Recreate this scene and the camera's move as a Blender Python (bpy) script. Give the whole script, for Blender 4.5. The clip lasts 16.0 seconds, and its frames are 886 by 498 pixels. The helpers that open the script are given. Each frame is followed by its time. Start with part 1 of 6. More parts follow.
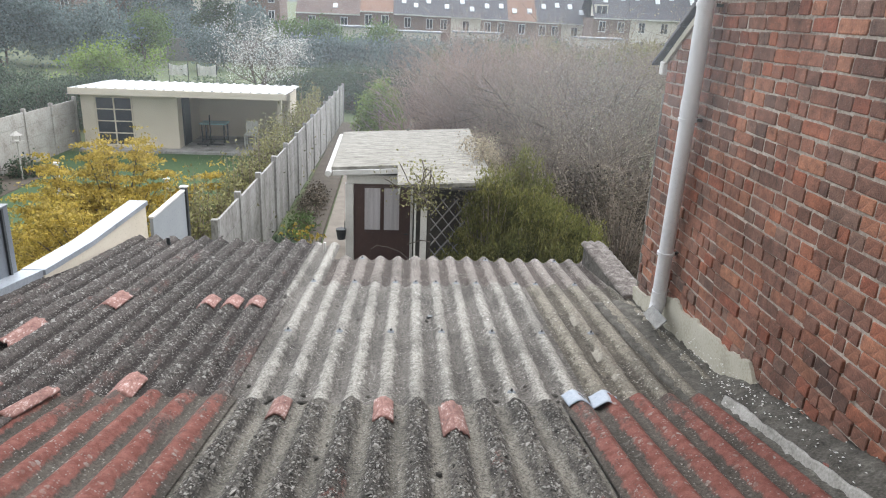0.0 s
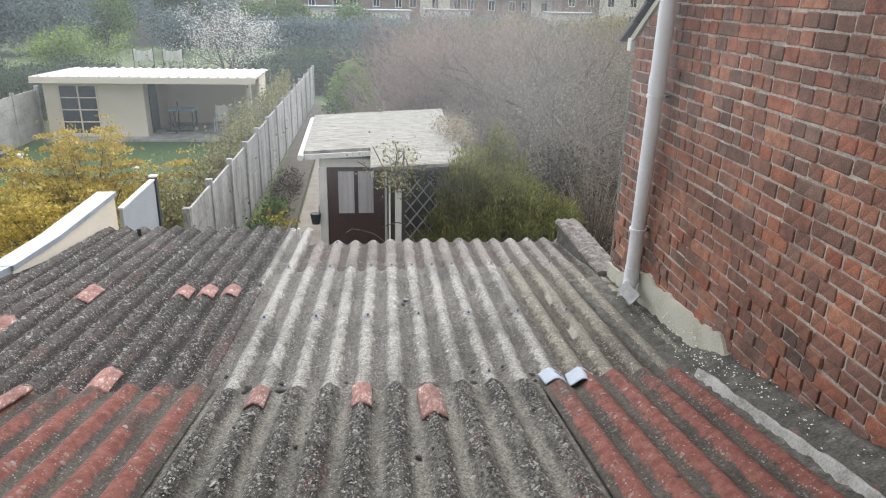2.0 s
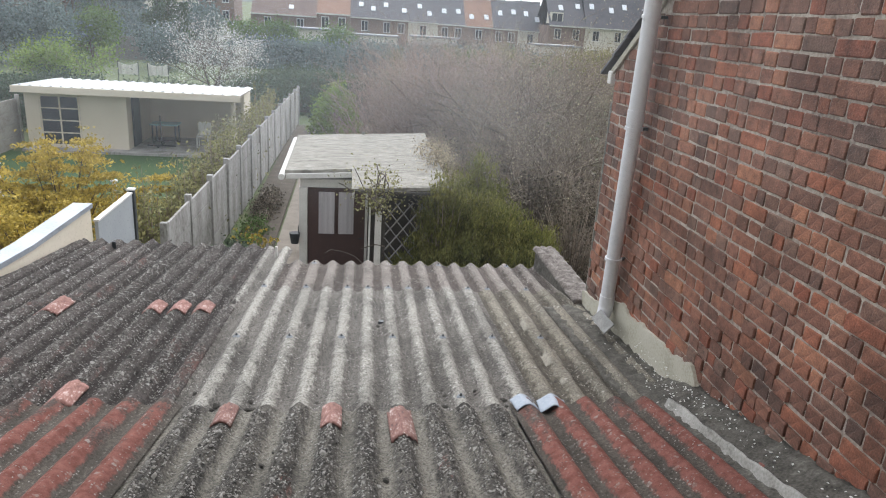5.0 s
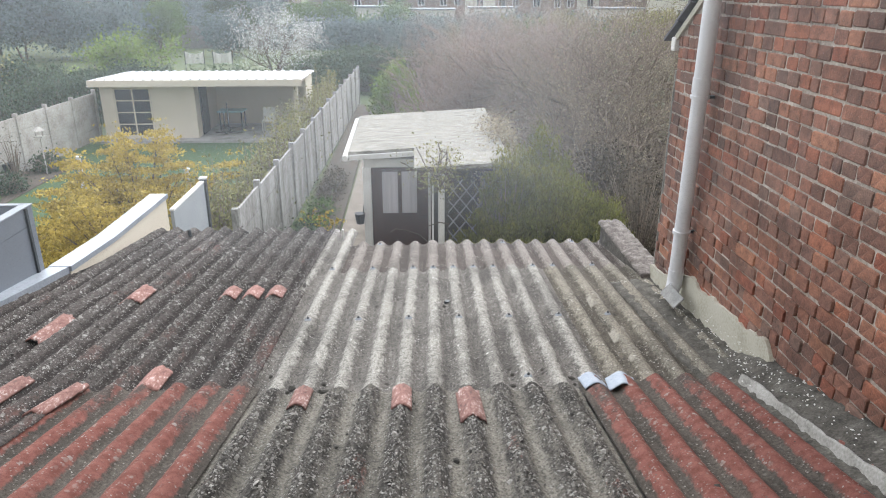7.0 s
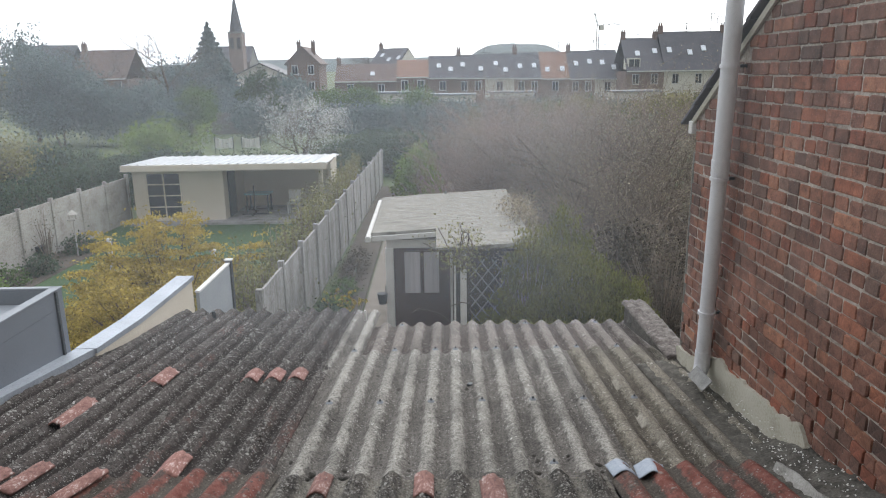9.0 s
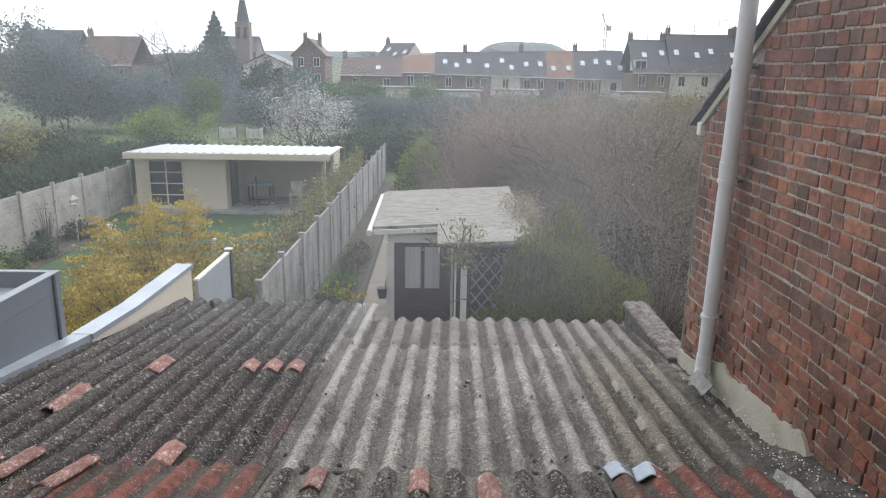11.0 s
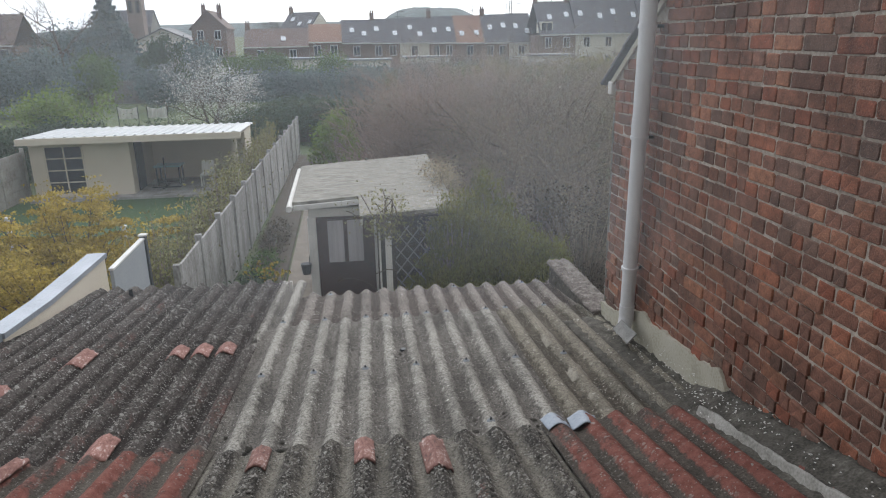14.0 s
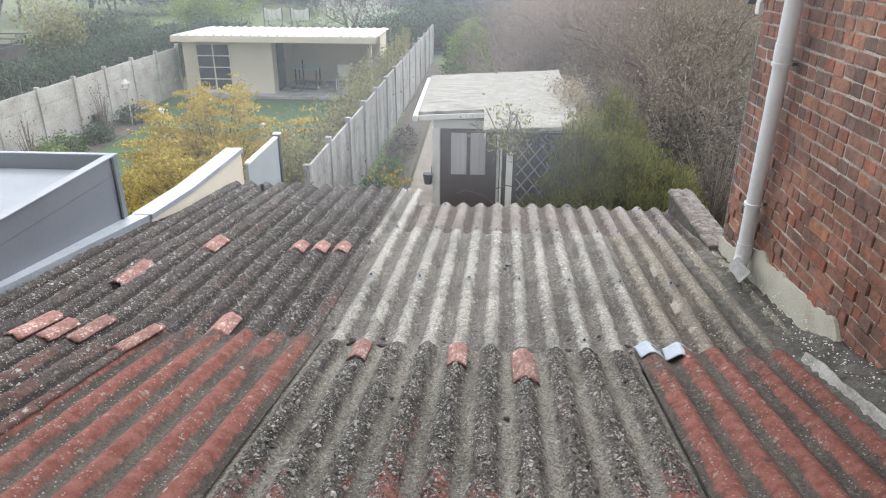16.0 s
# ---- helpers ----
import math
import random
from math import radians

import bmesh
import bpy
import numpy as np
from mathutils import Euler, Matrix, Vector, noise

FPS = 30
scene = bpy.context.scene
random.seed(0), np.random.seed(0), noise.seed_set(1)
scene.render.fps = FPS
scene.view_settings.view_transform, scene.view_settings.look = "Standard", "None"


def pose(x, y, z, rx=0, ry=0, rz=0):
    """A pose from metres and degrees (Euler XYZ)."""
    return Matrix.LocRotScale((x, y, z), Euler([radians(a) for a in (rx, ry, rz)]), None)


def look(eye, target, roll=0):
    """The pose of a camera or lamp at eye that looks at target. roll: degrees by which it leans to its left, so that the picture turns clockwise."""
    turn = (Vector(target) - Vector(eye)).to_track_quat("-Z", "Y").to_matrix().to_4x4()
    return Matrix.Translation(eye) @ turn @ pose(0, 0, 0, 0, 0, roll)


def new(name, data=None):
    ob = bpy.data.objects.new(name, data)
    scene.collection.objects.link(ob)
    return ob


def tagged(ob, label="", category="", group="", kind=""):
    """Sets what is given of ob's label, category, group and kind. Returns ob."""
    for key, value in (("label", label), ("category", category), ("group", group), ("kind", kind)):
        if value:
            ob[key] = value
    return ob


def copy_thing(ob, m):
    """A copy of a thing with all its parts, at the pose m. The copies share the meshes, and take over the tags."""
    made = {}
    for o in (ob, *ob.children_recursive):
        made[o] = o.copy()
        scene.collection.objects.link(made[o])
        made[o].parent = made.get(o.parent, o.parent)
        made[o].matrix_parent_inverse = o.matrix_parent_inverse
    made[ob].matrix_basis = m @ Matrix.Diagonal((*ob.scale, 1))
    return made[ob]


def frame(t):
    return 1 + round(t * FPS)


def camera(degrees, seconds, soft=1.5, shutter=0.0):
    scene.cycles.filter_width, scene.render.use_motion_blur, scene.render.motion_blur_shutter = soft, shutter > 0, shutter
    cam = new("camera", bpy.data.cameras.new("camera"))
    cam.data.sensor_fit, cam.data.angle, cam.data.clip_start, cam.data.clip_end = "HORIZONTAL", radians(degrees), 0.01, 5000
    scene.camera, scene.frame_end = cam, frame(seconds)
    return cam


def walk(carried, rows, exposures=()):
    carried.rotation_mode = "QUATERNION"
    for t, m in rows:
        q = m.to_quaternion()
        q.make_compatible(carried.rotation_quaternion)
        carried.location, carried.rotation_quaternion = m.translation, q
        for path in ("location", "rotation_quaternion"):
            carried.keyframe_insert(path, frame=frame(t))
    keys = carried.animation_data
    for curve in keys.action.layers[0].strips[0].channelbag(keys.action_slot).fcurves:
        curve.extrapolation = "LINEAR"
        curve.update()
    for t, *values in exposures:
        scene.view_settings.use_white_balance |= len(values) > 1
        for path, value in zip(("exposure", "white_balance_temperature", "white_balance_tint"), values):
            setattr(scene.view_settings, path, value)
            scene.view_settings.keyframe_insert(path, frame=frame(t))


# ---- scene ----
cam = camera(64.5, 16.0, 1.1)
EYE = (0.0, 0.0, 5.2)
# seconds, sway in metres, yaw, pitch, roll
ROWS = [
    (0.0, -0.018, -0.005, -0.055, -3.62, -18.76, -2.30),
    (0.5, 0.042, -0.051, -0.031, 1.53, -19.08, 2.00),
    (1.0, 0.004, -0.021, -0.008, -2.56, -20.31, 2.68),
    (1.5, -0.032, 0.013, -0.017, -6.25, -23.62, 0.63),
    (2.0, 0.001, -0.003, -0.033, -6.00, -20.33, -1.19),
    (2.5, 0.041, 0.059, -0.081, -9.52, -17.77, -8.25),
    (3.0, 0.010, 0.039, -0.061, -8.24, -18.44, -5.68),
    (3.5, 0.028, -0.002, -0.042, -6.98, -16.36, -5.09),
    (4.0, 0.020, -0.018, -0.047, -6.88, -15.92, -4.93),
    (6.5, 0.027, -0.019, -0.004, -6.08, -22.68, 0.48),
    (7.0, 0.029, -0.024, 0.009, -2.56, -20.54, 0.03),
    (7.5, 0.021, -0.023, -0.016, -1.04, -19.62, -0.52),
    (8.0, 0.007, 0.022, -0.006, -2.66, -19.19, -2.55),
    (8.5, -0.007, 0.010, 0.029, 0.26, -16.06, -0.06),
    (9.0, 0.029, -0.030, 0.033, -0.91, -14.11, 0.80),
    (11.5, 0.009, 0.036, 0.008, -0.90, -14.44, -1.70),
    (12.0, -0.020, 0.044, 0.013, -5.60, -13.58, -2.17),
    (12.5, -0.009, 0.036, 0.024, -11.68, -9.68, -3.54),
    (13.0, -0.035, 0.012, 0.008, -10.94, -11.43, -2.01),
    (13.5, -0.026, 0.013, 0.015, -8.61, -15.37, 0.82),
    (14.0, -0.030, -0.007, 0.014, -7.67, -16.91, 1.08),
    (14.5, -0.042, -0.008, 0.018, -0.46, -24.89, -0.84),
    (15.0, -0.005, -0.015, 0.018, 1.83, -25.35, 0.07),
    (15.5, 0.023, -0.040, 0.028, 3.35, -24.35, 1.70),
    (16.0, 0.064, -0.070, 0.025, 3.43, -23.64, -0.17),
]
walk(cam, [(t, pose(EYE[0] + x, EYE[1] + y, EYE[2] + z, 90 + pitch, roll, yaw)) for t, x, y, z, yaw, pitch, roll in ROWS],
     [(0.0, 0.48), (1.5, 0.43), (2.5, 0.52), (3.0, 0.48), (3.5, 0.4), (4.0, 0.1), (6.5, 0.53), (7.0, 0.52), (7.5, 0.48), (8.5, 0.26), (9.0, -0.2), (11.5, -0.04), (12.0, -0.38), (12.5, -0.66), (13.0, -1.15), (13.5, -0.8), (14.0, -0.4), (14.5, 0.0), (15.0, 0.26), (16.0, 0.52)])

# ---- world, sun, exposure ----
world = bpy.data.worlds.new("sky")
scene.world = world
world.use_nodes = True
wn, wl = world.node_tree.nodes, world.node_tree.links
sky = wn.new("ShaderNodeTexSky")
sky.sky_type, sky.sun_disc = "NISHITA", False
sky.sun_elevation, sky.sun_rotation = radians(38), radians(12)
sky.dust_density, sky.air_density, sky.ozone_density = 3.0, 1.0, 1.0
veil = wn.new("ShaderNodeHueSaturation")
veil.inputs["Saturation"].default_value = 0.4
wl.new(sky.outputs["Color"], veil.inputs["Color"])
cloud = wn.new("ShaderNodeMix")
cloud.data_type = "RGBA"
cloud.inputs["Factor"].default_value = 0.75
aim, toward, glow = wn.new("ShaderNodeTexCoord"), wn.new("ShaderNodeVectorMath"), wn.new("ShaderNodeMapRange")
toward.operation = "DOT_PRODUCT"
toward.inputs[1].default_value = (0.165, 0.77, 0.62)
wl.new(aim.outputs["Generated"], toward.inputs[0])
glow.interpolation_type = "SMOOTHSTEP"
for key, val in (("From Min", -0.3), ("From Max", 0.8), ("To Min", 0.6), ("To Max", 1.9)):
    glow.inputs[key].default_value = val
wl.new(toward.outputs["Value"], glow.inputs["Value"])
puffs, tone, lit = wn.new("ShaderNodeTexNoise"), wn.new("ShaderNodeValToRGB"), wn.new("ShaderNodeVectorMath")
puffs.inputs["Scale"].default_value, puffs.inputs["Detail"].default_value = 5.0, 4.0
wl.new(aim.outputs["Generated"], puffs.inputs["Vector"])
tone.color_ramp.elements[0].position, tone.color_ramp.elements[0].color = 0.36, (8.0, 8.5, 9.2, 1)
tone.color_ramp.elements[1].position, tone.color_ramp.elements[1].color = 0.52, (9.4, 9.7, 10.2, 1)
wl.new(puffs.outputs["Fac"], tone.inputs["Fac"])
lit.operation = "SCALE"
wl.new(tone.outputs["Color"], lit.inputs[0])
wl.new(glow.outputs[0], lit.inputs["Scale"])
wl.new(lit.outputs[0], cloud.inputs["B"])
wl.new(veil.outputs["Color"], cloud.inputs["A"])
wl.new(cloud.outputs["Result"], wn["Background"].inputs["Color"])
wn["Background"].inputs["Strength"].default_value = 0.15
sun = new("sun", bpy.data.lights.new("sun", "SUN"))
sun.data.energy, sun.data.angle, sun.data.color = 0.9, radians(14), (1.0, 0.97, 0.93)
sun.matrix_world = look((9, 42, 34), (0, 0, 0))

# ---- helpers ----
RNG = np.random.default_rng(7)


def surf(name, cols, scale=6.0, fine=60.0, rough=0.85, bump=0.3, metal=0.0, vary="", amount=0.25, trans=0.0, stretch=(1, 1, 1), dist=0.01):
    """A noisy surface: colours along a ramp, at two scales, with fine relief."""
    m = bpy.data.materials.new(name)
    m.use_nodes = True
    n, l = m.node_tree.nodes, m.node_tree.links
    b = n["Principled BSDF"]
    co = n.new("ShaderNodeTexCoord")
    mp = n.new("ShaderNodeMapping")
    mp.inputs["Scale"].default_value = stretch
    l.new(co.outputs["Object"], mp.inputs["Vector"])
    big, small = n.new("ShaderNodeTexNoise"), n.new("ShaderNodeTexNoise")
    for t, s, d in ((big, scale, 5.0), (small, fine, 3.0)):
        t.inputs["Scale"].default_value, t.inputs["Detail"].default_value = s, d
        l.new(mp.outputs["Vector"], t.inputs["Vector"])
    mix = n.new("ShaderNodeMath")
    mix.operation = "MULTIPLY_ADD"
    mix.inputs[1].default_value = 0.45
    l.new(small.outputs["Fac"], mix.inputs[0])
    half = n.new("ShaderNodeMath")
    half.operation = "MULTIPLY"
    half.inputs[1].default_value = 0.55
    l.new(big.outputs["Fac"], half.inputs[0])
    l.new(half.outputs[0], mix.inputs[2])
    ramp = n.new("ShaderNodeValToRGB")
    els = ramp.color_ramp.elements
    k = len(cols)
    for i, c in enumerate(cols):
        at = 0.32 + 0.36 * i / max(1, k - 1)
        e = els[i] if i < 2 else els.new(at)
        e.position, e.color = at, (*c, 1)
    l.new(mix.outputs[0], ramp.inputs["Fac"])
    out = ramp.outputs["Color"]
    if vary:
        src = n.new("ShaderNodeObjectInfo" if vary == "object" else "ShaderNodeNewGeometry")
        rnd = src.outputs["Random" if vary == "object" else "Random Per Island"]
        hsv = n.new("ShaderNodeHueSaturation")
        mr = n.new("ShaderNodeMapRange")
        mr.inputs["To Min"].default_value, mr.inputs["To Max"].default_value = 1 - amount, 1 + amount
        l.new(rnd, mr.inputs["Value"])
        l.new(mr.outputs[0], hsv.inputs["Value"])
        l.new(out, hsv.inputs["Color"])
        out = hsv.outputs["Color"]
    l.new(out, b.inputs["Base Color"])
    b.inputs["Roughness"].default_value, b.inputs["Metallic"].default_value = rough, metal
    if bump:
        bp = n.new("ShaderNodeBump")
        bp.inputs["Strength"].default_value, bp.inputs["Distance"].default_value = bump, dist
        l.new(mix.outputs[0], bp.inputs["Height"])
        l.new(bp.outputs["Normal"], b.inputs["Normal"])
    if trans:
        tr, ms = n.new("ShaderNodeBsdfTranslucent"), n.new("ShaderNodeMixShader")
        l.new(out, tr.inputs["Color"])
        ms.inputs[0].default_value = trans
        l.new(b.outputs[0], ms.inputs[1])
        l.new(tr.outputs[0], ms.inputs[2])
        l.new(ms.outputs[0], n["Material Output"].inputs["Surface"])
    return m


def spread(m, cols, vary):
    """Gives each piece of m its own colour out of cols, times the noise of m."""
    n, l = m.node_tree.nodes, m.node_tree.links
    src = n.new("ShaderNodeObjectInfo" if vary == "object" else "ShaderNodeNewGeometry")
    ramp = n.new("ShaderNodeValToRGB")
    ramp.color_ramp.interpolation = "LINEAR"
    for i, c in enumerate(cols):
        at = (i + 0.5) / len(cols)
        e = ramp.color_ramp.elements[i] if i < 2 else ramp.color_ramp.elements.new(at)
        e.position, e.color = at, (*c, 1)
    l.new(src.outputs["Random" if vary == "object" else "Random Per Island"], ramp.inputs["Fac"])
    mul = n.new("ShaderNodeMix")
    mul.data_type, mul.blend_type = "RGBA", "MULTIPLY"
    mul.inputs["Factor"].default_value = 1.0
    b = n["Principled BSDF"]
    old = b.inputs["Base Color"].links[0].from_socket
    l.new(old, mul.inputs["A"])
    l.new(ramp.outputs["Color"], mul.inputs["B"])
    l.new(mul.outputs["Result"], b.inputs["Base Color"])
    return m


def solid(name, verts, faces, mat, parent=None, label="", smooth=False):
    me = bpy.data.meshes.new(name)
    me.from_pydata([tuple(v) for v in verts], [], faces)
    me.materials.append(mat)
    if smooth:
        me.shade_smooth()
    ob = new(name, me)
    ob.parent = parent
    return tagged(ob, label)


def part(name, bm, mat, parent=None, label="", smooth=False):
    me = bpy.data.meshes.new(name)
    bm.to_mesh(me)
    bm.free()
    me.materials.append(mat)
    if smooth:
        me.shade_smooth()
    ob = new(name, me)
    ob.parent = parent
    return tagged(ob, label)


def block(x0, x1, y0, y1, z0, z1, bevel=0.0, bm=None):
    """A bevelled block, alone or added to bm."""
    out = bm or bmesh.new()
    m = Matrix.LocRotScale(((x0 + x1) / 2, (y0 + y1) / 2, (z0 + z1) / 2), None, (x1 - x0, y1 - y0, z1 - z0))
    made = bmesh.ops.create_cube(out, size=1, matrix=m)["verts"]
    if bevel:
        edges = {e for v in made for e in v.link_edges}
        bmesh.ops.bevel(out, geom=list(edges), offset=bevel, segments=2, affect="EDGES", profile=0.5)
    return out


def rod(a, b, r0, r1=None, n=10, bm=None):
    """A round rod from a to b."""
    out = bm or bmesh.new()
    a, b = Vector(a), Vector(b)
    d = b - a
    m = Matrix.Translation((a + b) / 2) @ d.to_track_quat("Z", "Y").to_matrix().to_4x4()
    bmesh.ops.create_cone(out, cap_ends=True, segments=n, radius1=r0, radius2=r0 if r1 is None else r1, depth=d.length, matrix=m)
    return out


def fast_mesh(name, verts, quads, mat, parent=None, label="", smooth=False):
    """Many quads at once."""
    me = bpy.data.meshes.new(name)
    verts, quads = np.asarray(verts, np.float32), np.asarray(quads, np.int32)
    me.vertices.add(len(verts))
    me.vertices.foreach_set("co", verts.ravel())
    me.loops.add(quads.size)
    me.loops.foreach_set("vertex_index", quads.ravel())
    me.polygons.add(len(quads))
    me.polygons.foreach_set("loop_start", np.arange(len(quads), dtype=np.int32) * 4)
    me.update(calc_edges=True)
    me.materials.append(mat)
    if smooth:
        me.shade_smooth()
    ob = new(name, me)
    ob.parent = parent
    return tagged(ob, label)


def leaf_mesh(name, centres, size, mat, parent, rng, label="", up=0.3, long=1.6):
    """A crown of small pointed leaves, one at each centre."""
    c = np.asarray(centres)
    k = len(c)
    u = rng.normal(size=(k, 3))
    u[:, 2] += up
    u /= np.linalg.norm(u, axis=1)[:, None]
    v = np.cross(u, rng.normal(size=(k, 3)))
    v /= np.linalg.norm(v, axis=1)[:, None]
    s = size * rng.uniform(0.6, 1.4, (k, 1))
    w = np.cross(u, v) * s * 0.25
    verts = np.stack([c - u * s * long / 2, c + v * s * 0.5 + w, c + u * s * long / 2, c - v * s * 0.5 + w], 1).reshape(-1, 3)
    return fast_mesh(name, verts, np.arange(4 * k).reshape(k, 4), mat, parent, label)


def stick_mesh(name, a, b, r0, r1, mat, parent, label=""):
    """Many thin three-sided twigs, from a to b."""
    a, b = np.asarray(a, float), np.asarray(b, float)
    k = len(a)
    d = b - a
    d /= np.linalg.norm(d, axis=1)[:, None] + 1e-9
    h = np.where(np.abs(d[:, 2:3]) > 0.9, np.array([[1.0, 0, 0]]), np.array([[0, 0, 1.0]]))
    u = np.cross(d, h)
    u /= np.linalg.norm(u, axis=1)[:, None]
    v = np.cross(d, u)
    r0, r1 = np.broadcast_to(r0, k)[:, None], np.broadcast_to(r1, k)[:, None]
    rings = []
    for p, r in ((a, r0), (b, r1)):
        for j in range(3):
            rings.append(p + r * (np.cos(j * 2.094) * u + np.sin(j * 2.094) * v))
    verts = np.stack(rings, 1).reshape(-1, 3)
    base = np.arange(k)[:, None, None] * 6
    q = np.array([[0, 1, 4, 3], [1, 2, 5, 4], [2, 0, 3, 5]])[None]
    return fast_mesh(name, verts, (base + q).reshape(-1, 4), mat, parent, label)


def grow(base, height, spread_, levels, kids, rng, stems=1, lean=0.25, first=0.35):
    """Branches of a tree: starts, ends, radii, and the tips."""
    a, b, r0, r1, tips = [], [], [], [], []

    def limb(p, d, length, r, level):
        steps = 3
        for _ in range(steps):
            q = p + d * length / steps
            a.append(p), b.append(q), r0.append(r), r1.append(r * 0.8)
            if level < levels:
                for _k in range(kids):
                    side = rng.normal(size=3)
                    side -= d * side.dot(d)
                    side /= np.linalg.norm(side) + 1e-6
                    e = d * 0.65 + side * spread_ + np.array([0, 0, 0.18])
                    limb(q, e / np.linalg.norm(e), length * rng.uniform(0.5, 0.72), r * 0.5, level + 1)
            else:
                tips.append(q)
            p, r = q, r * 0.8
            d = d + rng.normal(size=3) * 0.12 + np.array([0, 0, 0.03])
            d /= np.linalg.norm(d)

    for _ in range(stems):
        d = np.array([*rng.normal(size=2) * lean, 1.0])
        limb(np.array(base, float) + np.array([*rng.normal(size=2) * (0.15 if stems > 1 else 0), 0]), d / np.linalg.norm(d), height * first * 1.6, height * 0.022, 1)
    return np.array(a), np.array(b), np.array(r0), np.array(r1), np.array(tips)


def tree(name, label, base, height, leaf, size, count, seed, bark, spread_=0.8, levels=3, kids=2, stems=1, jitter=0.25, category="tree", lean=0.25, twig=1.0, squash=1.0):
    """A tree or shrub: tapered limbs, and a crown of single leaves gathered round the twigs."""
    rng = np.random.default_rng(seed)
    root = tagged(new(name), label, category)
    root.location = base
    a, b, r0, r1, tips = grow((0, 0, 0), height, spread_, levels, kids, rng, stems, lean)
    top = max(b[:, 2].max(), 0.1)
    f = np.array([squash, squash, height / top])
    a, b, tips = a * f, b * f, tips * f
    stick_mesh("trunk" if stems == 1 else "branches", a, b, r0 * twig, r1 * twig, bark, root)
    if count:
        c = tips[rng.integers(0, len(tips), count)] + rng.normal(size=(count, 3)) * jitter
        c[:, 2] = np.maximum(c[:, 2], 0.05)
        leaf_mesh("crown", c, size, leaf, root, rng)
    return root


# ---- materials ----
def corrugated(name, valley, crest, speck, speck_amount, seed=0.0, dirt=0.6, edge=0.2, rag=1.2, red=None, crust=34):
    """Weathered fibre cement: one colour in the valleys, one on the crests, with lichen specks."""
    m = bpy.data.materials.new(name)
    m.use_nodes = True
    n, l = m.node_tree.nodes, m.node_tree.links
    b = n["Principled BSDF"]
    b.inputs["Roughness"].default_value = 0.92
    b.inputs["Specular IOR Level"].default_value = 0.2
    co = n.new("ShaderNodeTexCoord")
    att = n.new("ShaderNodeAttribute")
    att.attribute_name = "crest"

    def tex(scale, detail, rough=0.6, sy=1.0):
        mp = n.new("ShaderNodeMapping")
        mp.inputs["Location"].default_value = (seed, seed * 2, 0)
        mp.inputs["Scale"].default_value = (1, sy, 1)
        t = n.new("ShaderNodeTexNoise")
        t.inputs["Scale"].default_value, t.inputs["Detail"].default_value, t.inputs["Roughness"].default_value = scale, detail, rough
        l.new(co.outputs["Object"], mp.inputs["Vector"])
        l.new(mp.outputs["Vector"], t.inputs["Vector"])
        return t.outputs["Fac"]

    def rng_(src, lo, hi, a=0.0, z=1.0):
        r = n.new("ShaderNodeMapRange")
        for key, val in (("From Min", lo), ("From Max", hi), ("To Min", a), ("To Max", z)):
            r.inputs[key].default_value = val
        l.new(src, r.inputs["Value"])
        return r.outputs[0]

    def blend(fac, a, c, kind="MIX"):
        x = n.new("ShaderNodeMix")
        x.data_type, x.blend_type = "RGBA", kind
        if isinstance(fac, float):
            x.inputs["Factor"].default_value = fac
        else:
            l.new(fac, x.inputs["Factor"])
        for key, val in (("A", a), ("B", c)):
            if isinstance(val, tuple):
                x.inputs[key].default_value = (*val, 1)
            else:
                l.new(val, x.inputs[key])
        return x.outputs["Result"]

    def total(a, c, k):
        x = n.new("ShaderNodeMath")
        x.operation = "MULTIPLY_ADD"
        l.new(c, x.inputs[0])
        x.inputs[1].default_value = k
        l.new(a, x.inputs[2])
        return x.outputs[0]

    def mult(*srcs):
        out = srcs[0]
        for other in srcs[1:]:
            x = n.new("ShaderNodeMath")
            x.operation = "MULTIPLY"
            l.new(out, x.inputs[0])
            l.new(other, x.inputs[1])
            out = x.outputs[0]
        return out

    def flakes(scale, share, size):
        """Scattered crusts: a share of the cells carries one, each with its own shade."""
        warp = n.new("ShaderNodeMixRGB")
        warp.blend_type = "ADD"
        warp.inputs[0].default_value = 1.0
        wob = n.new("ShaderNodeTexNoise")
        wob.inputs["Scale"].default_value = scale * 1.6
        soft = n.new("ShaderNodeVectorMath")
        soft.operation = "SCALE"
        soft.inputs["Scale"].default_value = 0.9 / scale
        l.new(co.outputs["Object"], wob.inputs["Vector"])
        l.new(wob.outputs["Color"], soft.inputs[0])
        l.new(co.outputs["Object"], warp.inputs[1])
        l.new(soft.outputs[0], warp.inputs[2])
        v = n.new("ShaderNodeTexVoronoi")
        v.inputs["Scale"].default_value = scale
        l.new(warp.outputs[0], v.inputs["Vector"])
        sp = n.new("ShaderNodeSeparateColor")
        l.new(v.outputs["Color"], sp.inputs[0])
        there = rng_(sp.outputs[0], 1 - share, 1 - share + 0.02)
        return mult(there, rng_(v.outputs["Distance"], size, size * 0.7), rng_(sp.outputs[1], 0, 1, 0.25, 1.0))

    streak = tex(26, 4, 0.65, 0.05)
    mid = tex(17, 6, 0.72)
    scaly = tex(62, 5, 0.75)
    fine = tex(170, 4, 0.75)
    broad = tex(2.2, 5, 0.7, 0.45)
    height = total(total(att.outputs["Fac"], mid, rag), streak, 0.5)
    off = rag * 0.5 + 0.25 + edge
    over = rng_(height, off, off + 0.35)
    col = blend(over, valley, crest)
    col = blend(rng_(streak, 0.40, 0.62, 0.0, 0.8), col, blend(0.4, col, tuple(min(1.0, 1.9 * v) for v in valley)))
